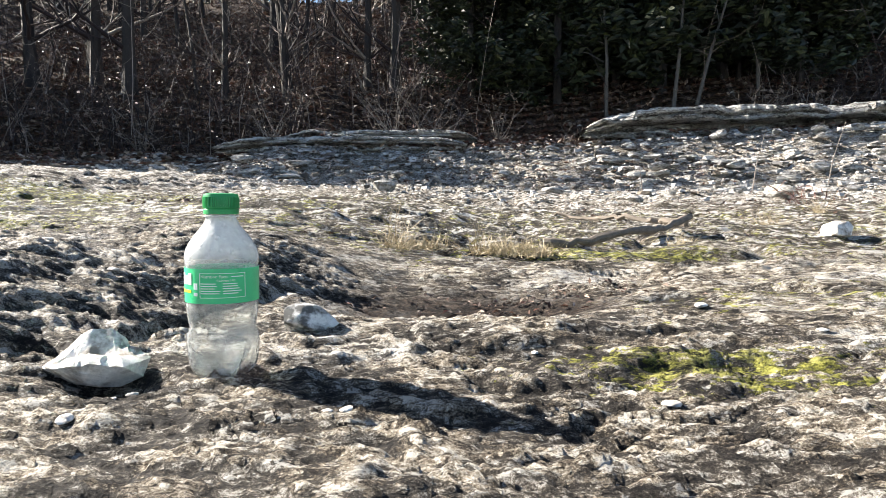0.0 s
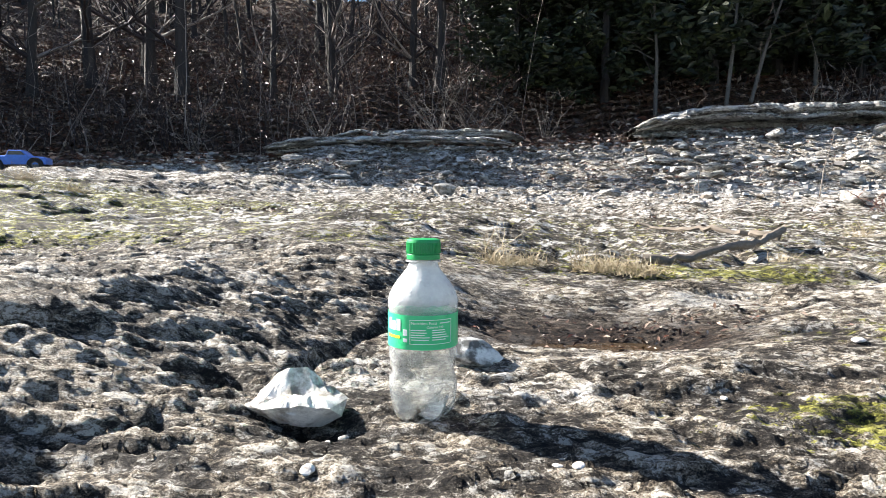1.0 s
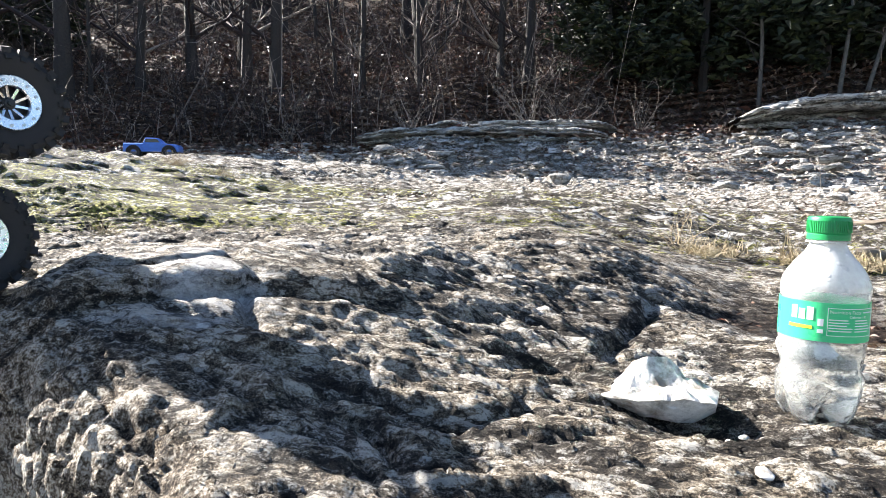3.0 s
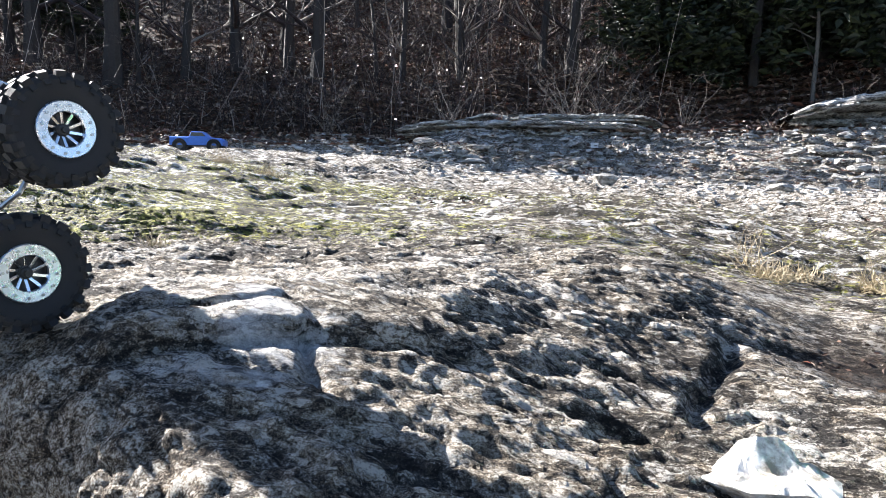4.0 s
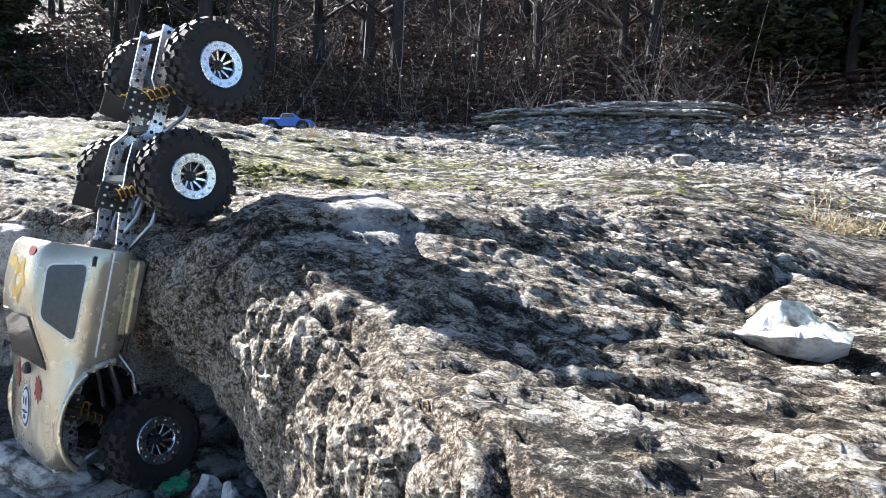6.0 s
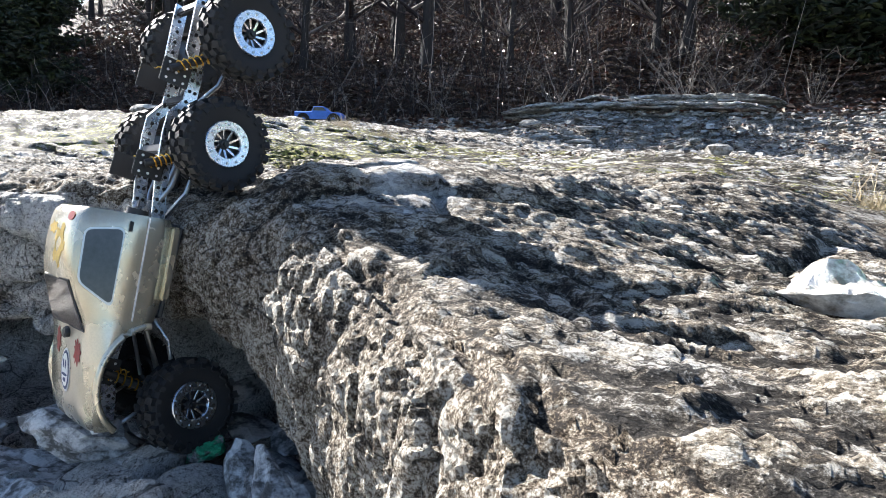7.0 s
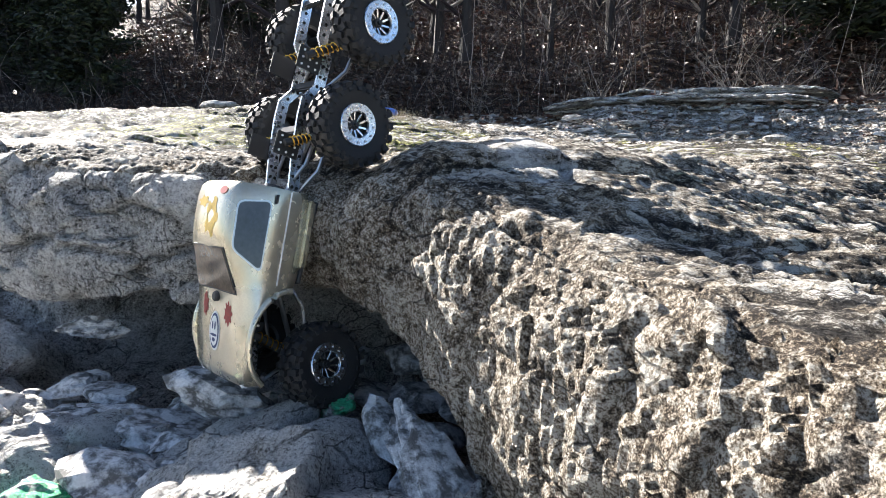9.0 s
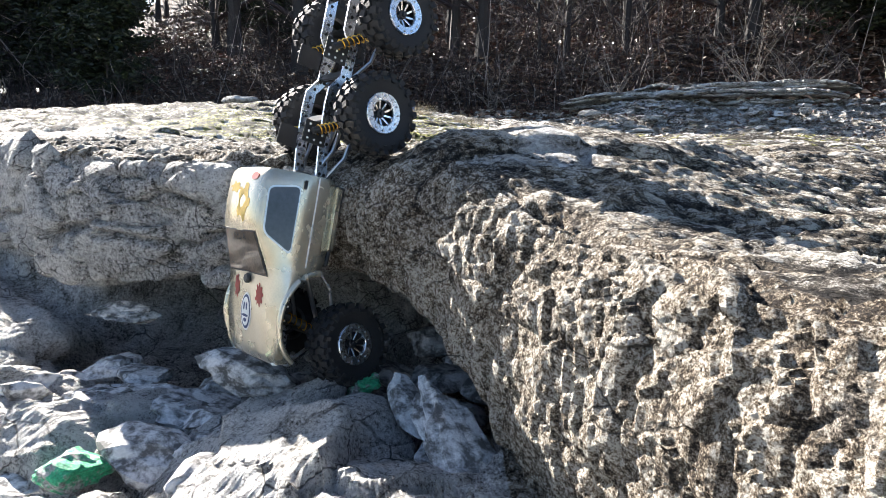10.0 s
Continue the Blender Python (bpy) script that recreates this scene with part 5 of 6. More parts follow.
    wrap("panel_border", ((u0, u0 + 0.040, 0.0945, 0.0949), (u0, u0 + 0.040, 0.0735, 0.0739), (u0, u0 + 0.0004, 0.0735, 0.0949), (u0 + 0.0396, u0 + 0.040, 0.0735, 0.0949)), white)
    words("Nutrition Facts", u0 + 0.0012, 0.0908, 0.0038)
    words("Calories 140", u0 + 0.015, 0.0876, 0.0030)
    r = random.Random(4)
    wrap("small_print", [(u0 + 0.001 + k % 2 * 0.019, u0 + 0.001 + k % 2 * 0.019 + r.uniform(0.012, 0.0175), 0.0855 - 0.0021 * (k // 2), 0.0862 - 0.0021 * (k // 2)) for k in range(10)]
         + [(u0 + 0.027, u0 + 0.038, 0.0915, 0.0923)], white)
    wrap("small_mark", ((u0 - 0.0065, u0 - 0.0025, 0.0805, 0.0860), (u0 - 0.0065, u0 - 0.0025, 0.0750, 0.0780)), white)
    wrap("brand_mark", [(u0 - 0.026 + 0.006 * k, u0 - 0.0215 + 0.006 * k, 0.0845, 0.0925 if k % 2 else 0.0945) for k in range(3)], white)
    wrap("brand_line", ((u0 - 0.028, u0 - 0.010, 0.0775, 0.0800),), yellow)
    ob.matrix_basis = pose(-0.191, 0.600, 0.0195, -1, 1.5, 10)


bottle()

# ---- the six-wheeled model truck, nose down over the cliff edge ----
RUBBER = plain("tyre_rubber", (0.014, 0.014, 0.015), 0.75, vary=0.35, scale=120, bump=0.001)
ALLOY = plain("machined_aluminium", (0.72, 0.76, 0.82), 0.28, 1.0, vary=0.08, scale=200)
CHROME = plain("bright_spokes", (0.80, 0.80, 0.80), 0.15, 1.0, vary=0.1, scale=150)
BLACK = plain("black_plastic", (0.018, 0.018, 0.019), 0.45, vary=0.3, scale=100)
STEEL = plain("steel_rod", (0.45, 0.46, 0.47), 0.3, 1.0, vary=0.1)
GOLD = plain("gold_anodised", (0.72, 0.42, 0.06), 0.3, 0.9, vary=0.1)
GLASS = plain("smoked_glazing", (0.035, 0.040, 0.046), 0.08, vary=0.5, scale=25, Specular_IOR_Level=0.6)
TINT = plain("tinted_windshield", (0.11, 0.082, 0.058), 0.06, vary=0.6, scale=35, Specular_IOR_Level=0.7)
RED = plain("red_paint_mark", (0.26, 0.025, 0.02), 0.5, vary=0.4, scale=300)
YELLOW = plain("yellow_paint_mark", (0.50, 0.33, 0.06), 0.5, vary=0.4, scale=300)
INK = plain("blue_ink_mark", (0.03, 0.05, 0.13), 0.5, vary=0.3, scale=300)
PAPER = plain("white_sticker", (0.80, 0.80, 0.78), 0.5, vary=0.1)
DOT = plain("hole_shadow_black", (0.01, 0.01, 0.01), 0.8)


def body_paint():
    m = Nodes("silver_gold_paint")
    a, b = m.noise(12, 5, 0.6), m.noise(420, 2, 0.5)
    col = m.ramp(a, (0.38, (0.60, 0.52, 0.37)), (0.62, (0.72, 0.66, 0.53)))
    col = m.mix(0.12, col, m.ramp(b, (0.4, 0.4), (0.6, 1.0)), "MULTIPLY")
    m.bump(b, 0.1, 0.0006)
    return m.done(col, m.ramp(a, (0.3, 0.22), (0.7, 0.32)), 0.72, Coat_Weight=0.4, Coat_Roughness=0.15)


PAINT = body_paint()


def tyre_mesh():
    s = Shape().lathe([(0.0300, -0.015), (0.036, -0.019), (0.045, -0.022), (0.053, -0.0225), (0.0575, -0.020), (0.0590, -0.012), (0.0590, 0.012), (0.0575, 0.020), (0.053, 0.0225), (0.045, 0.022), (0.036, 0.0195), (0.0300, 0.0165)], 60, "y")
    n = 20
    for k in range(n):
        for row, (y, tan, ax, rad, skew) in enumerate(((-0.0185, 0.0095, 0.011, 0.0595, 12), (-0.0065, 0.0090, 0.0105, 0.0600, -18), (0.0065, 0.0090, 0.0105, 0.0600, 18), (0.0185, 0.0095, 0.011, 0.0595, -12))):
            a = 360 * (k + (0.5 if row % 2 else 0.0)) / n
            s.box((tan, ax, 0.0072), pose(0, 0, 0, 0, a, 0) @ pose(0, y, rad, 0, 0, skew) @ pose(0, 0, 0, -14 * (1 if y > 0.01 else -1 if y < -0.01 else 0), 0, 0))
        for side in (-1, 1):
            a = 360 * (k + (0.5 if side > 0 else 0.0)) / n
            s.box((0.006, 0.003, 0.010), pose(0, 0, 0, 0, a, 0) @ pose(0, side * 0.0225, 0.0535, side * 20, 0, 0))
    return s.mesh("tyre", RUBBER, sharp=30)


def rim_meshes():
    barrel = Shape().lathe([(0.0305, -0.0165), (0.026, -0.014), (0.024, 0.004), (0.026, 0.014), (0.0305, 0.0165), (0.029, 0.0175), (0.0235, 0.0165), (0.0215, 0.004), (0.008, 0.003), (0.0, 0.003)], 48, "y")
    ring = Shape().lathe([(0.0192, 0.0150), (0.0192, 0.0195), (0.0200, 0.0205), (0.0305, 0.0212), (0.0316, 0.0200), (0.0316, 0.0165)], 60, "y", close=True)
    spokes = Shape()
    for k in range(10):
        spokes.box((0.0030, 0.004, 0.0165), pose(0, 0, 0, 0, 36 * k, 0) @ pose(0.0022, 0.0100, 0.0125, -14, 16, 0), 0.0006)
    hub = Shape().lathe([(0.0068, 0.003), (0.0068, 0.012), (0.0055, 0.0135), (0.0036, 0.0138), (0.0034, 0.018), (0.0, 0.018)], 14, "y")
    bolt = Shape().lathe([(0.0017, 0.0), (0.0017, 0.0022), (0.0, 0.0022)], 6, "y")
    return (barrel.mesh("wheel", plain("dark_rim", (0.10, 0.10, 0.105), 0.35, 0.9)), ring.mesh("beadlock_ring", ALLOY), spokes.mesh("spokes", CHROME), hub.mesh("hub", BLACK), bolt.mesh("bolt", STEEL))


TYRE = tyre_mesh()
RIM = rim_meshes()


def wheel(parent, x, y, z, spin, steer=0.0):
    """A wheel; its face looks along +y, or along -y on the other side."""
    w = part("wheel", RIM[0], parent, pose(x, y, z, 0, 0, (0 if y > 0 else 180) + steer) @ pose(0, 0, 0, 0, spin, 0))
    part("tyre", TYRE, w, label="black rubber tyre with chunky lugs")
    part("beadlock_ring", RIM[1], w, label="bolted pale aluminium ring")
    part("spokes", RIM[2], w)
    part("hub", RIM[3], w)
    for k in range(12):
        a = 2 * math.pi * (k + 0.5) / 12
        part("bolt", RIM[4], w, pose(0.0262 * math.sin(a), 0.0206, 0.0262 * math.cos(a)))


CAB = ((0.403, 0.056, 0.077, 0.066, 0.060), (0.400, 0.052, 0.084, 0.074, 0.066), (0.388, 0.058, 0.091, 0.080, 0.070), (0.375, 0.074, 0.094, 0.084, 0.071), (0.358, 0.088, 0.099, 0.087, 0.072), (0.330, 0.093, 0.104, 0.089, 0.073),
       (0.302, 0.088, 0.107, 0.089, 0.073), (0.282, 0.070, 0.1110, 0.088, 0.073), (0.274, 0.055, 0.1130, 0.087, 0.073), (0.262, 0.030, 0.1185, 0.085, 0.071), (0.252, 0.021, 0.1235, 0.084, 0.069), (0.238, 0.019, 0.1310, 0.084, 0.066),
       (0.222, 0.018, 0.1385, 0.084, 0.063), (0.208, 0.018, 0.1445, 0.084, 0.061), (0.195, 0.018, 0.1475, 0.084, 0.060), (0.170, 0.018, 0.149, 0.084, 0.060), (0.140, 0.018, 0.148, 0.083, 0.060), (0.126, 0.019, 0.145, 0.082, 0.059), (0.118, 0.021, 0.137, 0.080, 0.057))


def cab_row(x, zl, zt, w, wt):
    zb = min(0.089, zt - 0.006)
    half = [(w * 0.97, zl), (w, zl + 0.25 * (zb - zl)), (w * 1.005, zl + 0.7 * (zb - zl)), (w * 0.99, zb), (wt + 0.55 * (w - wt), zb + 0.42 * (zt - 0.008 - zb)), (wt + 0.02 * (w - wt), zt - 0.007), (wt - 0.006, zt - 0.0015), (wt * 0.5, zt + 0.0006), (0, zt + 0.0012)]
    return [Vector((x, y, z)) for y, z in half] + [Vector((x, -y, z)) for y, z in half[-2::-1]]


def side_y(z, zt=0.147, w=0.084, wt=0.060, zb=0.089):
    """Where the cab's side stands at a height, above the belt."""
    f = (z - zb) / (zt - 0.007 - zb)
    return w * 0.99 + (wt - w * 0.99) * f if f > 0 else w * 1.003


def truck():
    ob = new("model_truck")
    tagged(ob, "silver-gold six-wheeled model crawler truck hanging nose down over the cliff", "model truck")
    rows = [cab_row(*c) for c in CAB]
    n = len(rows[0])
    s = Shape()
    s.v = [v for r in rows for v in r]
    for i in range(len(rows) - 1):
        for k in range(n - 1):
            s.f.append((i * n + k, (i + 1) * n + k, (i + 1) * n + k + 1, i * n + k + 1))
    s.f.append(tuple(range(n)))
    s.f.append(tuple((len(rows) - 1) * n + k for k in range(n))[::-1])
    me = s.mesh("body", PAINT, sharp=42)
    body = part("body", me, ob, label="silver-gold painted cab shell")
    body.matrix_basis = pose(0.118, 0, 0.03, 0, 4.7, 0) @ pose(-0.118, 0, -0.0264) @ Matrix.Diagonal((1, 1, 0.825, 1))
    mod = body.modifiers.new("thickness", "SOLIDIFY")
    mod.thickness, mod.offset = 0.0014, -1

    def plate(name, pts, mat, parent=body, thick=0.001):
        """A thin pane or marking; pts run round it."""
        pts = [Vector(p) for p in pts]
        nn = (pts[1] - pts[0]).cross(pts[2] - pts[0]).normalized() * thick
        k = len(pts)
        sh = Shape().add([*pts, *[p + nn for p in pts]], [tuple(range(k))[::-1], tuple(range(k, 2 * k)), *[(i, (i + 1) % k, k + (i + 1) % k, k + i) for i in range(k)]])
        return part(name, sh.mesh(name, mat, False), parent)

    def rounded(pts, r):
        """Corner points replaced by short arcs."""
        out = []
        for i, p in enumerate(pts):
            c, a, b = Vector(p), Vector(pts[i - 1]), Vector(pts[(i + 1) % len(pts)])
            u, w = c + (a - c).normalized() * r, c + (b - c).normalized() * r
            out += [tuple(u * (1 - t) ** 2 + c * 2 * t * (1 - t) + w * t * t) for t in (0, 0.25, 0.5, 0.75, 1)]
        return out

    for side in (1, -1):
        def pane(pts, off):
            q = [(x, side * (side_y(z) + off), z) for x, z in pts]
            return q if side < 0 else q[::-1]
        plate("window_frame", pane(rounded([(0.2405, 0.0895), (0.2125, 0.1365), (0.1440, 0.1385), (0.1365, 0.0895)], 0.010), 0.0004), STEEL)
        plate("side_window", pane(rounded([(0.2365, 0.0915), (0.2110, 0.1342), (0.1462, 0.1363), (0.1393, 0.0915)], 0.009), 0.0010), GLASS)
        plate("door_handle", pane([(0.141, 0.081), (0.141, 0.086), (0.128, 0.086), (0.128, 0.081)], 0.0010), BLACK, thick=0.0016)
        plate("side_crease", pane([(0.255, 0.0560), (0.255, 0.0585), (0.120, 0.0585), (0.120, 0.0560)], 0.0006), PAPER, thick=0.0008)
        sl = Shape().box((0.100, 0.010, 0.016), pose(0.176, side * 0.080, 0.012, side * -12, 0, 0), 0.003)
        part("rock_slider", sl.mesh("rock_slider", PAINT), body)
        arch = [(0.331 + 0.070 * math.cos(t) * 1.02, side * (0.0885 + 0.002 * math.sin(t)), 0.024 + 0.070 * math.sin(t)) for t in np.linspace(math.radians(28), math.radians(176), 18)]
        fl = Shape().tube(arch, 0.0052, 8)
        part("fender_flare", fl.mesh("fender_flare", PAINT, sharp=60), body)
        hl = Shape().box((0.006, 0.022, 0.011), pose(0.399, side * 0.058, 0.073, 0, 0, side * -16), 0.0015)
        part("headlight", hl.mesh("headlight", PAPER), body, label="white printed headlight")
    wb, wt = 0.060, 0.046
    plate("windshield_frame", [(0.2755, wb + 0.003, 0.1135), (0.2125, wt + 0.003, 0.1436), (0.2125, -wt - 0.003, 0.1436), (0.2755, -wb - 0.003, 0.1135)][::-1], BLACK)
    plate("windshield", [(0.2730, wb, 0.1158), (0.2145, wt, 0.1438), (0.2145, -wt, 0.1438), (0.2730, -wb, 0.1158)][::-1], TINT)
    plate("rear_window", [(0.1165, 0.045, 0.098), (0.1165, -0.045, 0.098), (0.1175, -0.042, 0.130), (0.1175, 0.042, 0.130)][::-1], GLASS)
    gr = Shape().box((0.005, 0.078, 0.007), pose(0.4025, 0, 0.073, 0, 0, 0), 0.001).box((0.005, 0.070, 0.006), pose(0.4030, 0, 0.0615, 0, 0, 0), 0.001)
    part("grille", gr.mesh("grille", BLACK), body)

    def mark(name, x, y, ra, rb, mat, lift, teeth=0):
        """A flat painted mark on the hood or the roof."""
        k = 36
        pts = []
        for i in range(k):
            t = 2 * math.pi * i / k
            f = 1 if not teeth else (1.0 if math.sin(teeth * t) > 0 else 0.72)
            px, py = x + ra * f * math.cos(t), y + rb * f * math.sin(t)
            zs = np.interp(-px, [-c[0] for c in CAB], [c[2] for c in CAB])
            pts.append((px, py, zs + 0.0012 + lift - 0.0022 * (py / 0.06) ** 2))
        plate(name, pts, mat, body, 0.0003)

    mark("round_sticker", 0.335, 0.0, 0.029, 0.017, PAPER, 0.0006)
    mark("sticker_ring", 0.335, 0.0, 0.026, 0.0145, INK, 0.0011)
    mark("sticker_centre", 0.335, 0.0, 0.022, 0.012, PAPER, 0.0016)
    for k, (dx, dy, a, b) in enumerate(((0.006, 0.0, 0.002, 0.010), (-0.008, -0.004, 0.006, 0.002), (-0.008, 0.004, 0.006, 0.002), (0.013, 0.0, 0.003, 0.005))):
        mark("sticker_figure", 0.335 + dx, dy, a, b, INK, 0.0021)
    mark("red_splash", 0.305, 0.038, 0.018, 0.012, RED, 0.0006, 9)
    mark("red_splash", 0.300, -0.036, 0.018, 0.009, RED, 0.0006, 7)
    kn = Shape().lathe([(0.0075, 0.0), (0.0080, 0.006), (0.0060, 0.009), (0.0, 0.0095)], 8, "z", (0.284, 0.004, 0.1105))
    part("intake_knob", kn.mesh("intake_knob", BLACK), body)
    mark("yellow_splash", 0.172, 0.008, 0.030, 0.020, YELLOW, 0.0001, 5)
    mark("yellow_splash", 0.150, -0.026, 0.009, 0.018, YELLOW, 0.0001, 6)
    mark("red_dot", 0.132, 0.030, 0.006, 0.010, RED, 0.0006)

    # chassis
    line = ((0.395, 0.018), (0.370, 0.022), (0.320, 0.034), (0.285, 0.032), (0.245, 0.018), (0.120, 0.020), (0.060, 0.030), (0.0, 0.036), (-0.030, 0.036), (-0.055, 0.020), (-0.105, 0.020), (-0.125, 0.034), (-0.205, 0.038))
    for side in (1, -1):
        sh = Shape()
        k = len(line)
        up = [(x, z + 0.009) for x, z in line]
        dn = [(x, z - 0.009) for x, z in line]
        for yy in (0.0325, 0.0365):
            sh.v += [Vector((x, side * yy, z)) for x, z in (*up, *dn)]
        for i in range(k - 1):
            a, b = i, k + i
            sh.f += [(a, a + 1, b + 1, b), (2 * k + a, 2 * k + b, 2 * k + b + 1, 2 * k + a + 1), (a, 2 * k + a, 2 * k + a + 1, a + 1), (b, b + 1, 2 * k + b + 1, 2 * k + b)]
        sh.f += [(0, k, 3 * k, 2 * k), (k - 1, 3 * k - 1, 4 * k - 1, 2 * k - 1)]
        rail = part("frame_rail", sh.mesh("frame_rail", ALLOY, False), ob, label="bent aluminium frame rail with holes")
        # black discs on the rail: the holes' shade put in as colour
        holes = Shape()
        for x in [0.395 - 0.016 * i for i in range(38)]:
            z = np.interp(-x, [-p[0] for p in line], [p[1] for p in line])
            for dz in ((-0.004, 0.004) if (0.05 < x < 0.12 or -0.11 < x < -0.05) else (0.0,)):
                for yy in (0.0319, 0.0371):
                    holes.lathe([(0.0, -0.0004), (0.0026, -0.0004), (0.0026, 0.0004), (0.0, 0.0004)], 8, "y", (x, side * yy, z + dz))
        part("drilled_holes", holes.mesh("drilled_holes", DOT, False), rail)
        for x, z in ((0.050, 0.052), (-0.085, 0.050), (0.330, 0.040)):
            pl = Shape().box((0.034, 0.003, 0.040), pose(x, side * 0.040, z), 0.001)
            tower = part("shock_tower", pl.mesh("shock_tower", BLACK), ob, label="black drilled plate")
            spots = Shape()
            for i in range(3):
                for j in range(3):
                    spots.lathe([(0.0, -0.0005), (0.0019, -0.0005), (0.0019, 0.0005), (0.0, 0.0005)], 8, "y", (x - 0.011 + 0.011 * i, side * 0.0418, z - 0.012 + 0.012 * j))
            part("plate_holes", spots.mesh("plate_holes", PAPER, False), tower)
        # shocks: a dark body with a gold coil round it
        for x0, x1, z1 in ((0.050, 0.018, 0.004), (-0.085, -0.140, -0.008), (0.330, 0.356, -0.048)):
            a, b = Vector((x0, side * 0.050, 0.062 if x0 < 0.3 else 0.042)), Vector((x1, side * 0.058, z1))
            sk = Shape().tube([a, a.lerp(b, 0.55)], 0.0055, 10).tube([a.lerp(b, 0.5), b], 0.0022, 8)
            shock = part("shock", sk.mesh("shock", BLACK), ob)
            d = (b - a).normalized()
            u = d.cross(Vector((0, 1, 0))).normalized()
            v = d.cross(u)
            coil = [a.lerp(b, 0.1 + 0.75 * i / 60) + (u * math.cos(i * 0.78) + v * math.sin(i * 0.78)) * 0.0072 for i in range(61)]
            part("coil", Shape().tube(coil, 0.0011, 5).mesh("coil", GOLD), shock, label="gold coil spring")
        for p0, p1 in (((0.356, 0.062, -0.058), (0.235, 0.030, 0.010)), ((0.0, 0.060, -0.006), (0.115, 0.030, 0.012)), ((0.002, 0.048, 0.010), (0.105, 0.028, 0.028)), ((-0.155, 0.060, -0.018), (-0.050, 0.030, 0.012)), ((0.400, 0.050, 0.010), (0.360, 0.070, -0.050))):
            rod = [(p0[0], side * p0[1], p0[2]), (p0[0] * 0.35 + p1[0] * 0.65, side * p0[1], p0[2] * 0.5 + p1[2] * 0.5), (p1[0], side * p1[1], p1[2])]
            part("link_rod", Shape().tube(rod, 0.0030, 8).mesh("link_rod", STEEL), ob)
        bar = Shape().tube([(0.120, side * 0.040, 0.010), (0.125, side * 0.078, 0.004), (0.245, side * 0.080, 0.004), (0.255, side * 0.040, 0.012)], 0.0032, 8)
        part("side_bar", bar.mesh("side_bar", BLACK), ob)
    for x, z in ((0.372, 0.022), (0.245, 0.018), (0.120, 0.020), (0.020, 0.036), (-0.060, 0.020), (-0.195, 0.038)):
        part("cross_member", Shape().box((0.012, 0.066, 0.010), pose(x, 0, z), 0.002).mesh("cross_member", BLACK), ob)
    part("skid_plate", Shape().box((0.110, 0.056, 0.004), pose(0.180, 0, 0.008), 0.001).mesh("skid_plate", ALLOY), ob)
    part("gearbox", Shape().box((0.060, 0.040, 0.034), pose(0.190, 0, 0.030), 0.004).tube([(0.165, 0.012, 0.042), (0.110, 0.012, 0.040)], 0.014, 16).mesh("gearbox", BLACK), ob)
    part("battery", Shape().box((0.080, 0.036, 0.024), pose(0.305, 0, 0.046), 0.004).mesh("battery", plain("battery_wrap", (0.35, 0.04, 0.03), 0.4)), ob)
    part("front_bumper", Shape().tube([(0.385, -0.062, 0.012), (0.404, -0.050, 0.010), (0.408, 0.0, 0.010), (0.404, 0.050, 0.010), (0.385, 0.062, 0.012)], 0.0042, 8).mesh("front_bumper", STEEL), ob)
    for x, z in ((0.356, -0.057), (0.0, -0.010), (-0.160, -0.008)):
        ax = Shape().tube([(x, -0.080, z), (x, 0.080, z)], 0.0075, 10).lathe([(0.004, -0.020), (0.015, -0.014), (0.018, 0.0), (0.015, 0.014), (0.004, 0.020)], 14, "y", (x, 0.012, z))
        part("axle", ax.mesh("axle", BLACK), ob)
    part("drive_shaft", Shape().tube([(0.014, 0.012, 0.002), (0.150, 0.008, 0.022)], 0.0040, 8).tube([(0.342, 0.010, -0.053), (0.215, 0.006, 0.018)], 0.0040, 8).mesh("drive_shaft", STEEL), ob)
    for x, z, st in ((0.356, -0.057, 12), (0.0, -0.010, 0), (-0.160, -0.008, 0)):
        for side in (1, -1):
            wheel(ob, x, side * 0.098, z, 17 + x * 200 + side * 9, st)
    return ob


X, Y = Vector((-0.0796, -0.2969, -0.9516)).normalized(), Vector((0.9449, -0.3267, 0.0229)).normalized()
TRUCK_SCALE = 0.915
turn = Matrix((X, Y, X.cross(Y))).transposed()
crawler = truck()
crawler.matrix_basis = Matrix.LocRotScale((-1.081, 0.611, 0.159), turn.to_quaternion(), (TRUCK_SCALE,) * 3)


# ---- two blue model trucks far back on the ledge ----
BLUE = plain("blue_paint", (0.03, 0.14, 0.55), 0.35, vary=0.2, scale=30, Coat_Weight=0.4)


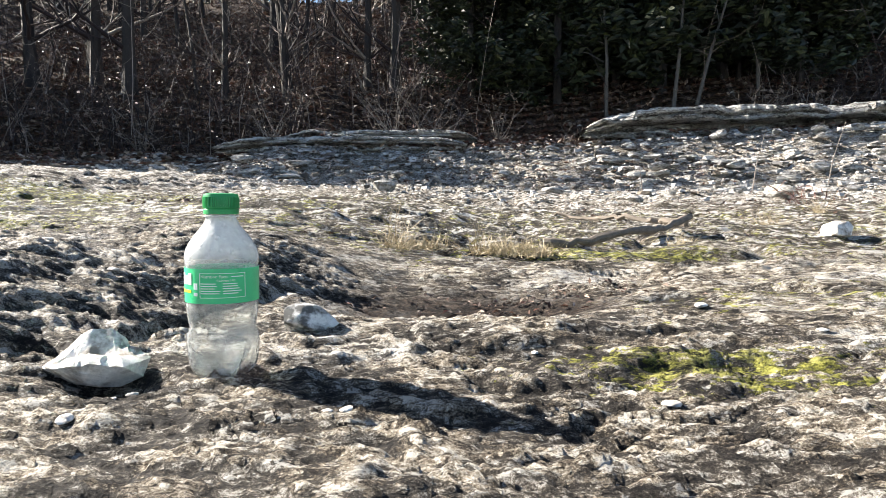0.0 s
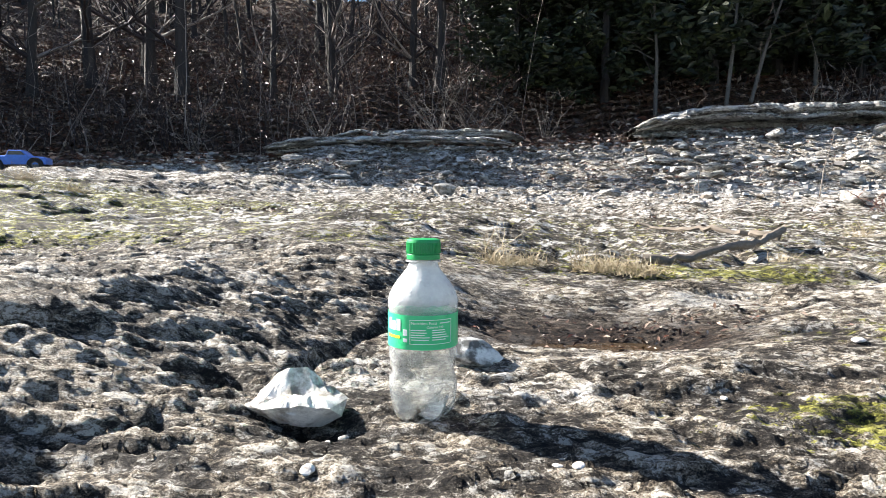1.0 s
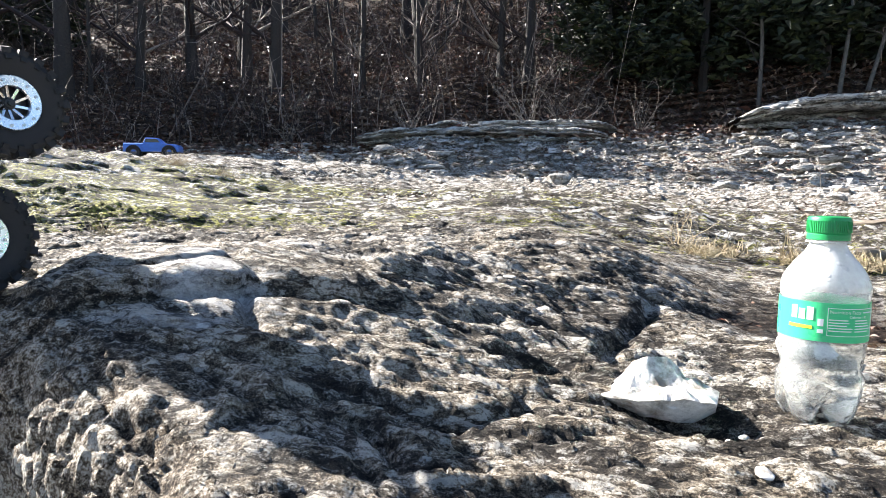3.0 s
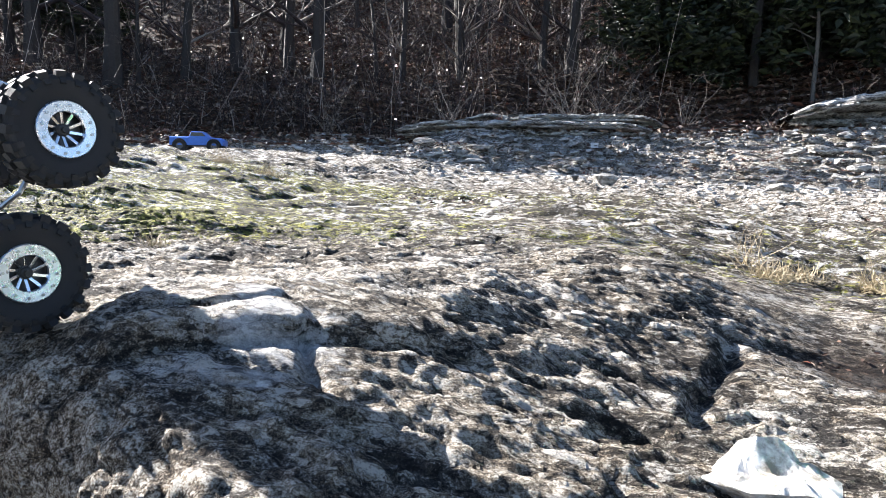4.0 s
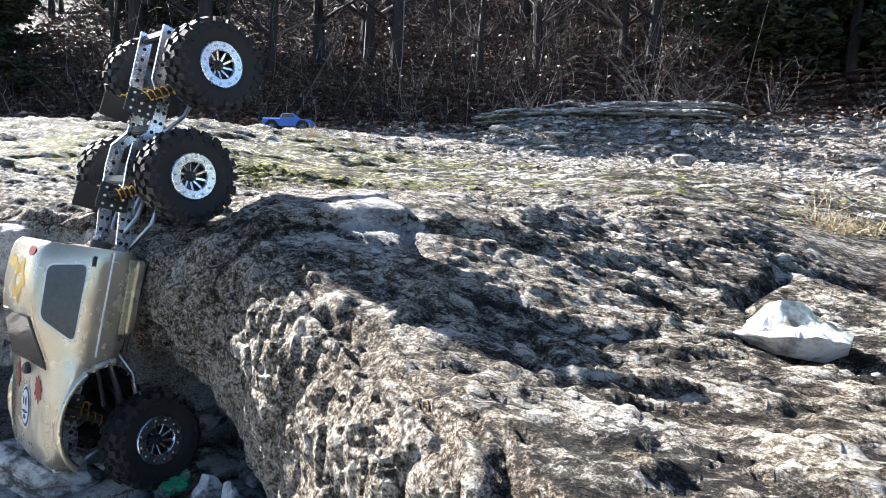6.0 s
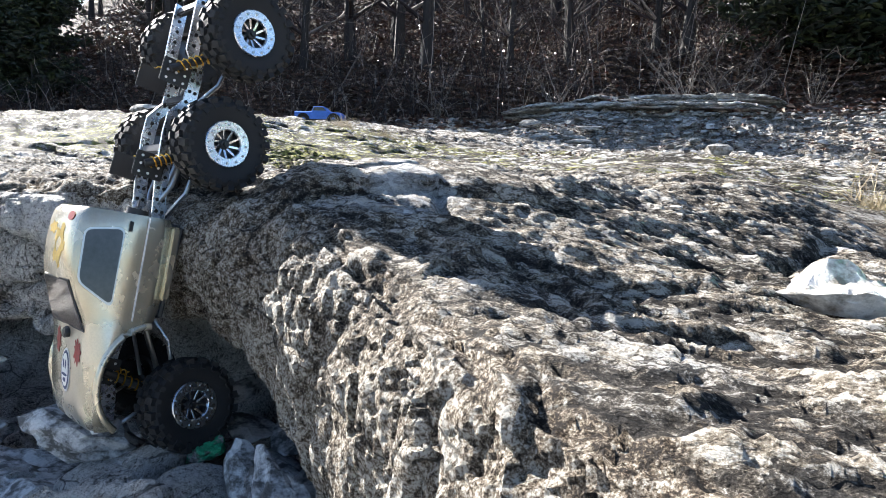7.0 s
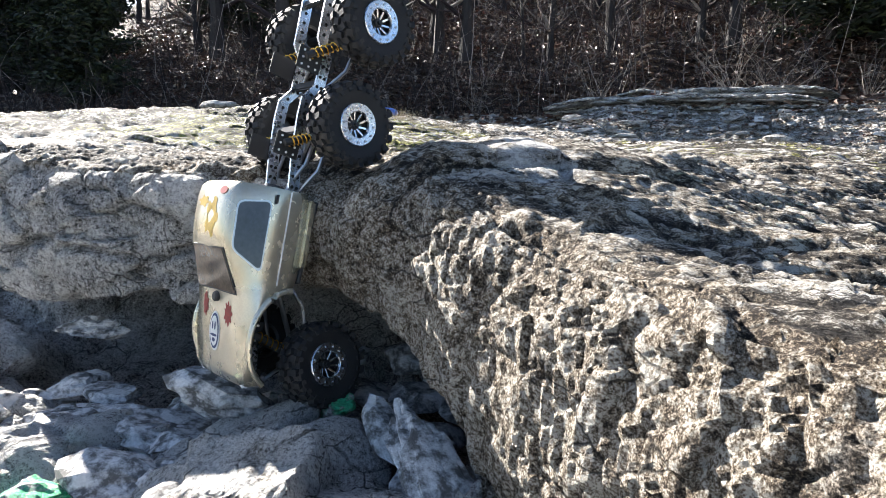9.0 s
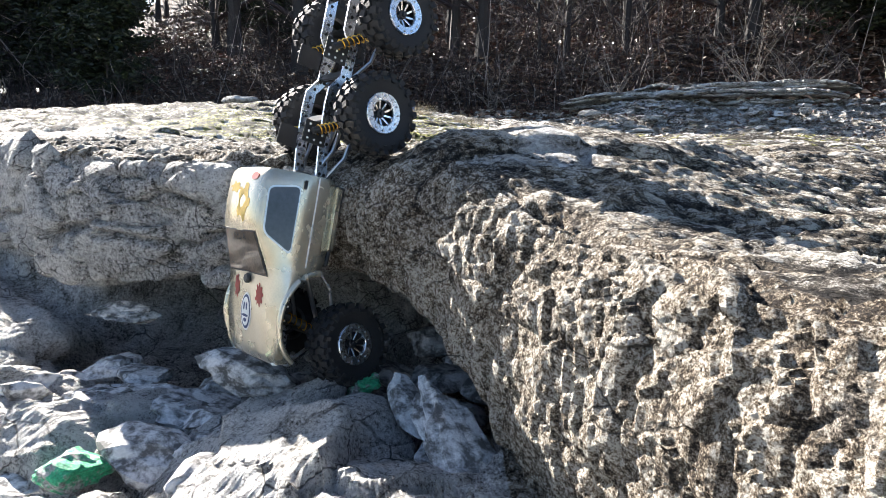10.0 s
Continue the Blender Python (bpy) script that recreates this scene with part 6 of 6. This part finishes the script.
def blue_truck(at, turn_deg, size, bed, label):
    ob = new("blue_model_truck")
    tagged(ob, label, "model truck", "blue model trucks")
    line = [(0.46, 0.13), (0.46, 0.22), (0.42, 0.255), (0.20, 0.275), (0.10, 0.37), (-0.10, 0.375), (-0.14, 0.28)]
    line += [(-0.46, 0.28), (-0.47, 0.13)] if bed else [(-0.30, 0.26), (-0.32, 0.13)]
    k = len(line)
    s = Shape()
    for y, f in ((-0.19, 1), (-0.155, 1), (0.155, 1), (0.19, 1)):
        inset = 0.0 if abs(y) < 0.18 else 0.02
        s.v += [Vector((x * (1 - inset), y * (0.86 if z > 0.3 else 1), z - (inset if z > 0.2 else 0))) for x, z in line]
    for r in range(3):
        for i in range(k):
            j = (i + 1) % k
            s.f.append((r * k + i, r * k + j, (r + 1) * k + j, (r + 1) * k + i))
    s.f += [tuple(range(k))[::-1], tuple(3 * k + i for i in range(k))]
    body = part("body", s.mesh("body", BLUE, sharp=30), ob, label="blue painted pickup shell")
    for side in (1, -1):
        pts = [(0.15, 0.29), (0.085, 0.352), (-0.085, 0.355), (-0.105, 0.29)]
        q = [Vector((x, side * 0.185, z)) for x, z in pts]
        sh = Shape().add([*q, *[p + Vector((0, -side * 0.03, 0)) for p in q]], [(0, 1, 2, 3), (4, 7, 6, 5), (0, 4, 5, 1), (1, 5, 6, 2), (2, 6, 7, 3), (3, 7, 4, 0)])
        part("side_window", sh.mesh("side_window", GLASS, False), body)
        for x in (0.29, -0.29):
            w = part("wheel", RIM[0], ob, Matrix.LocRotScale((x, side * 0.17, 0.12), Euler((0, 0, 0 if side > 0 else math.pi)), (1.95,) * 3))
            part("tyre", TYRE, w)
    part("underframe", Shape().box((0.66, 0.16, 0.05), pose(0, 0, 0.14), 0.01).mesh("underframe", BLACK), ob)
    ob.matrix_basis = Matrix.LocRotScale(at, Euler((0, 0, radians(turn_deg))), (size,) * 3)


blue_truck((-2.98, 3.66, ground_z(-2.98, 3.66) + 0.012), 22, 0.36, True, "bright blue model pickup on black tyres atop the ledge")
blue_truck((-3.28, 3.46, ground_z(-3.28, 3.46) - 0.045), 200, 0.26, False, "small blue model truck half hidden behind the ledge")
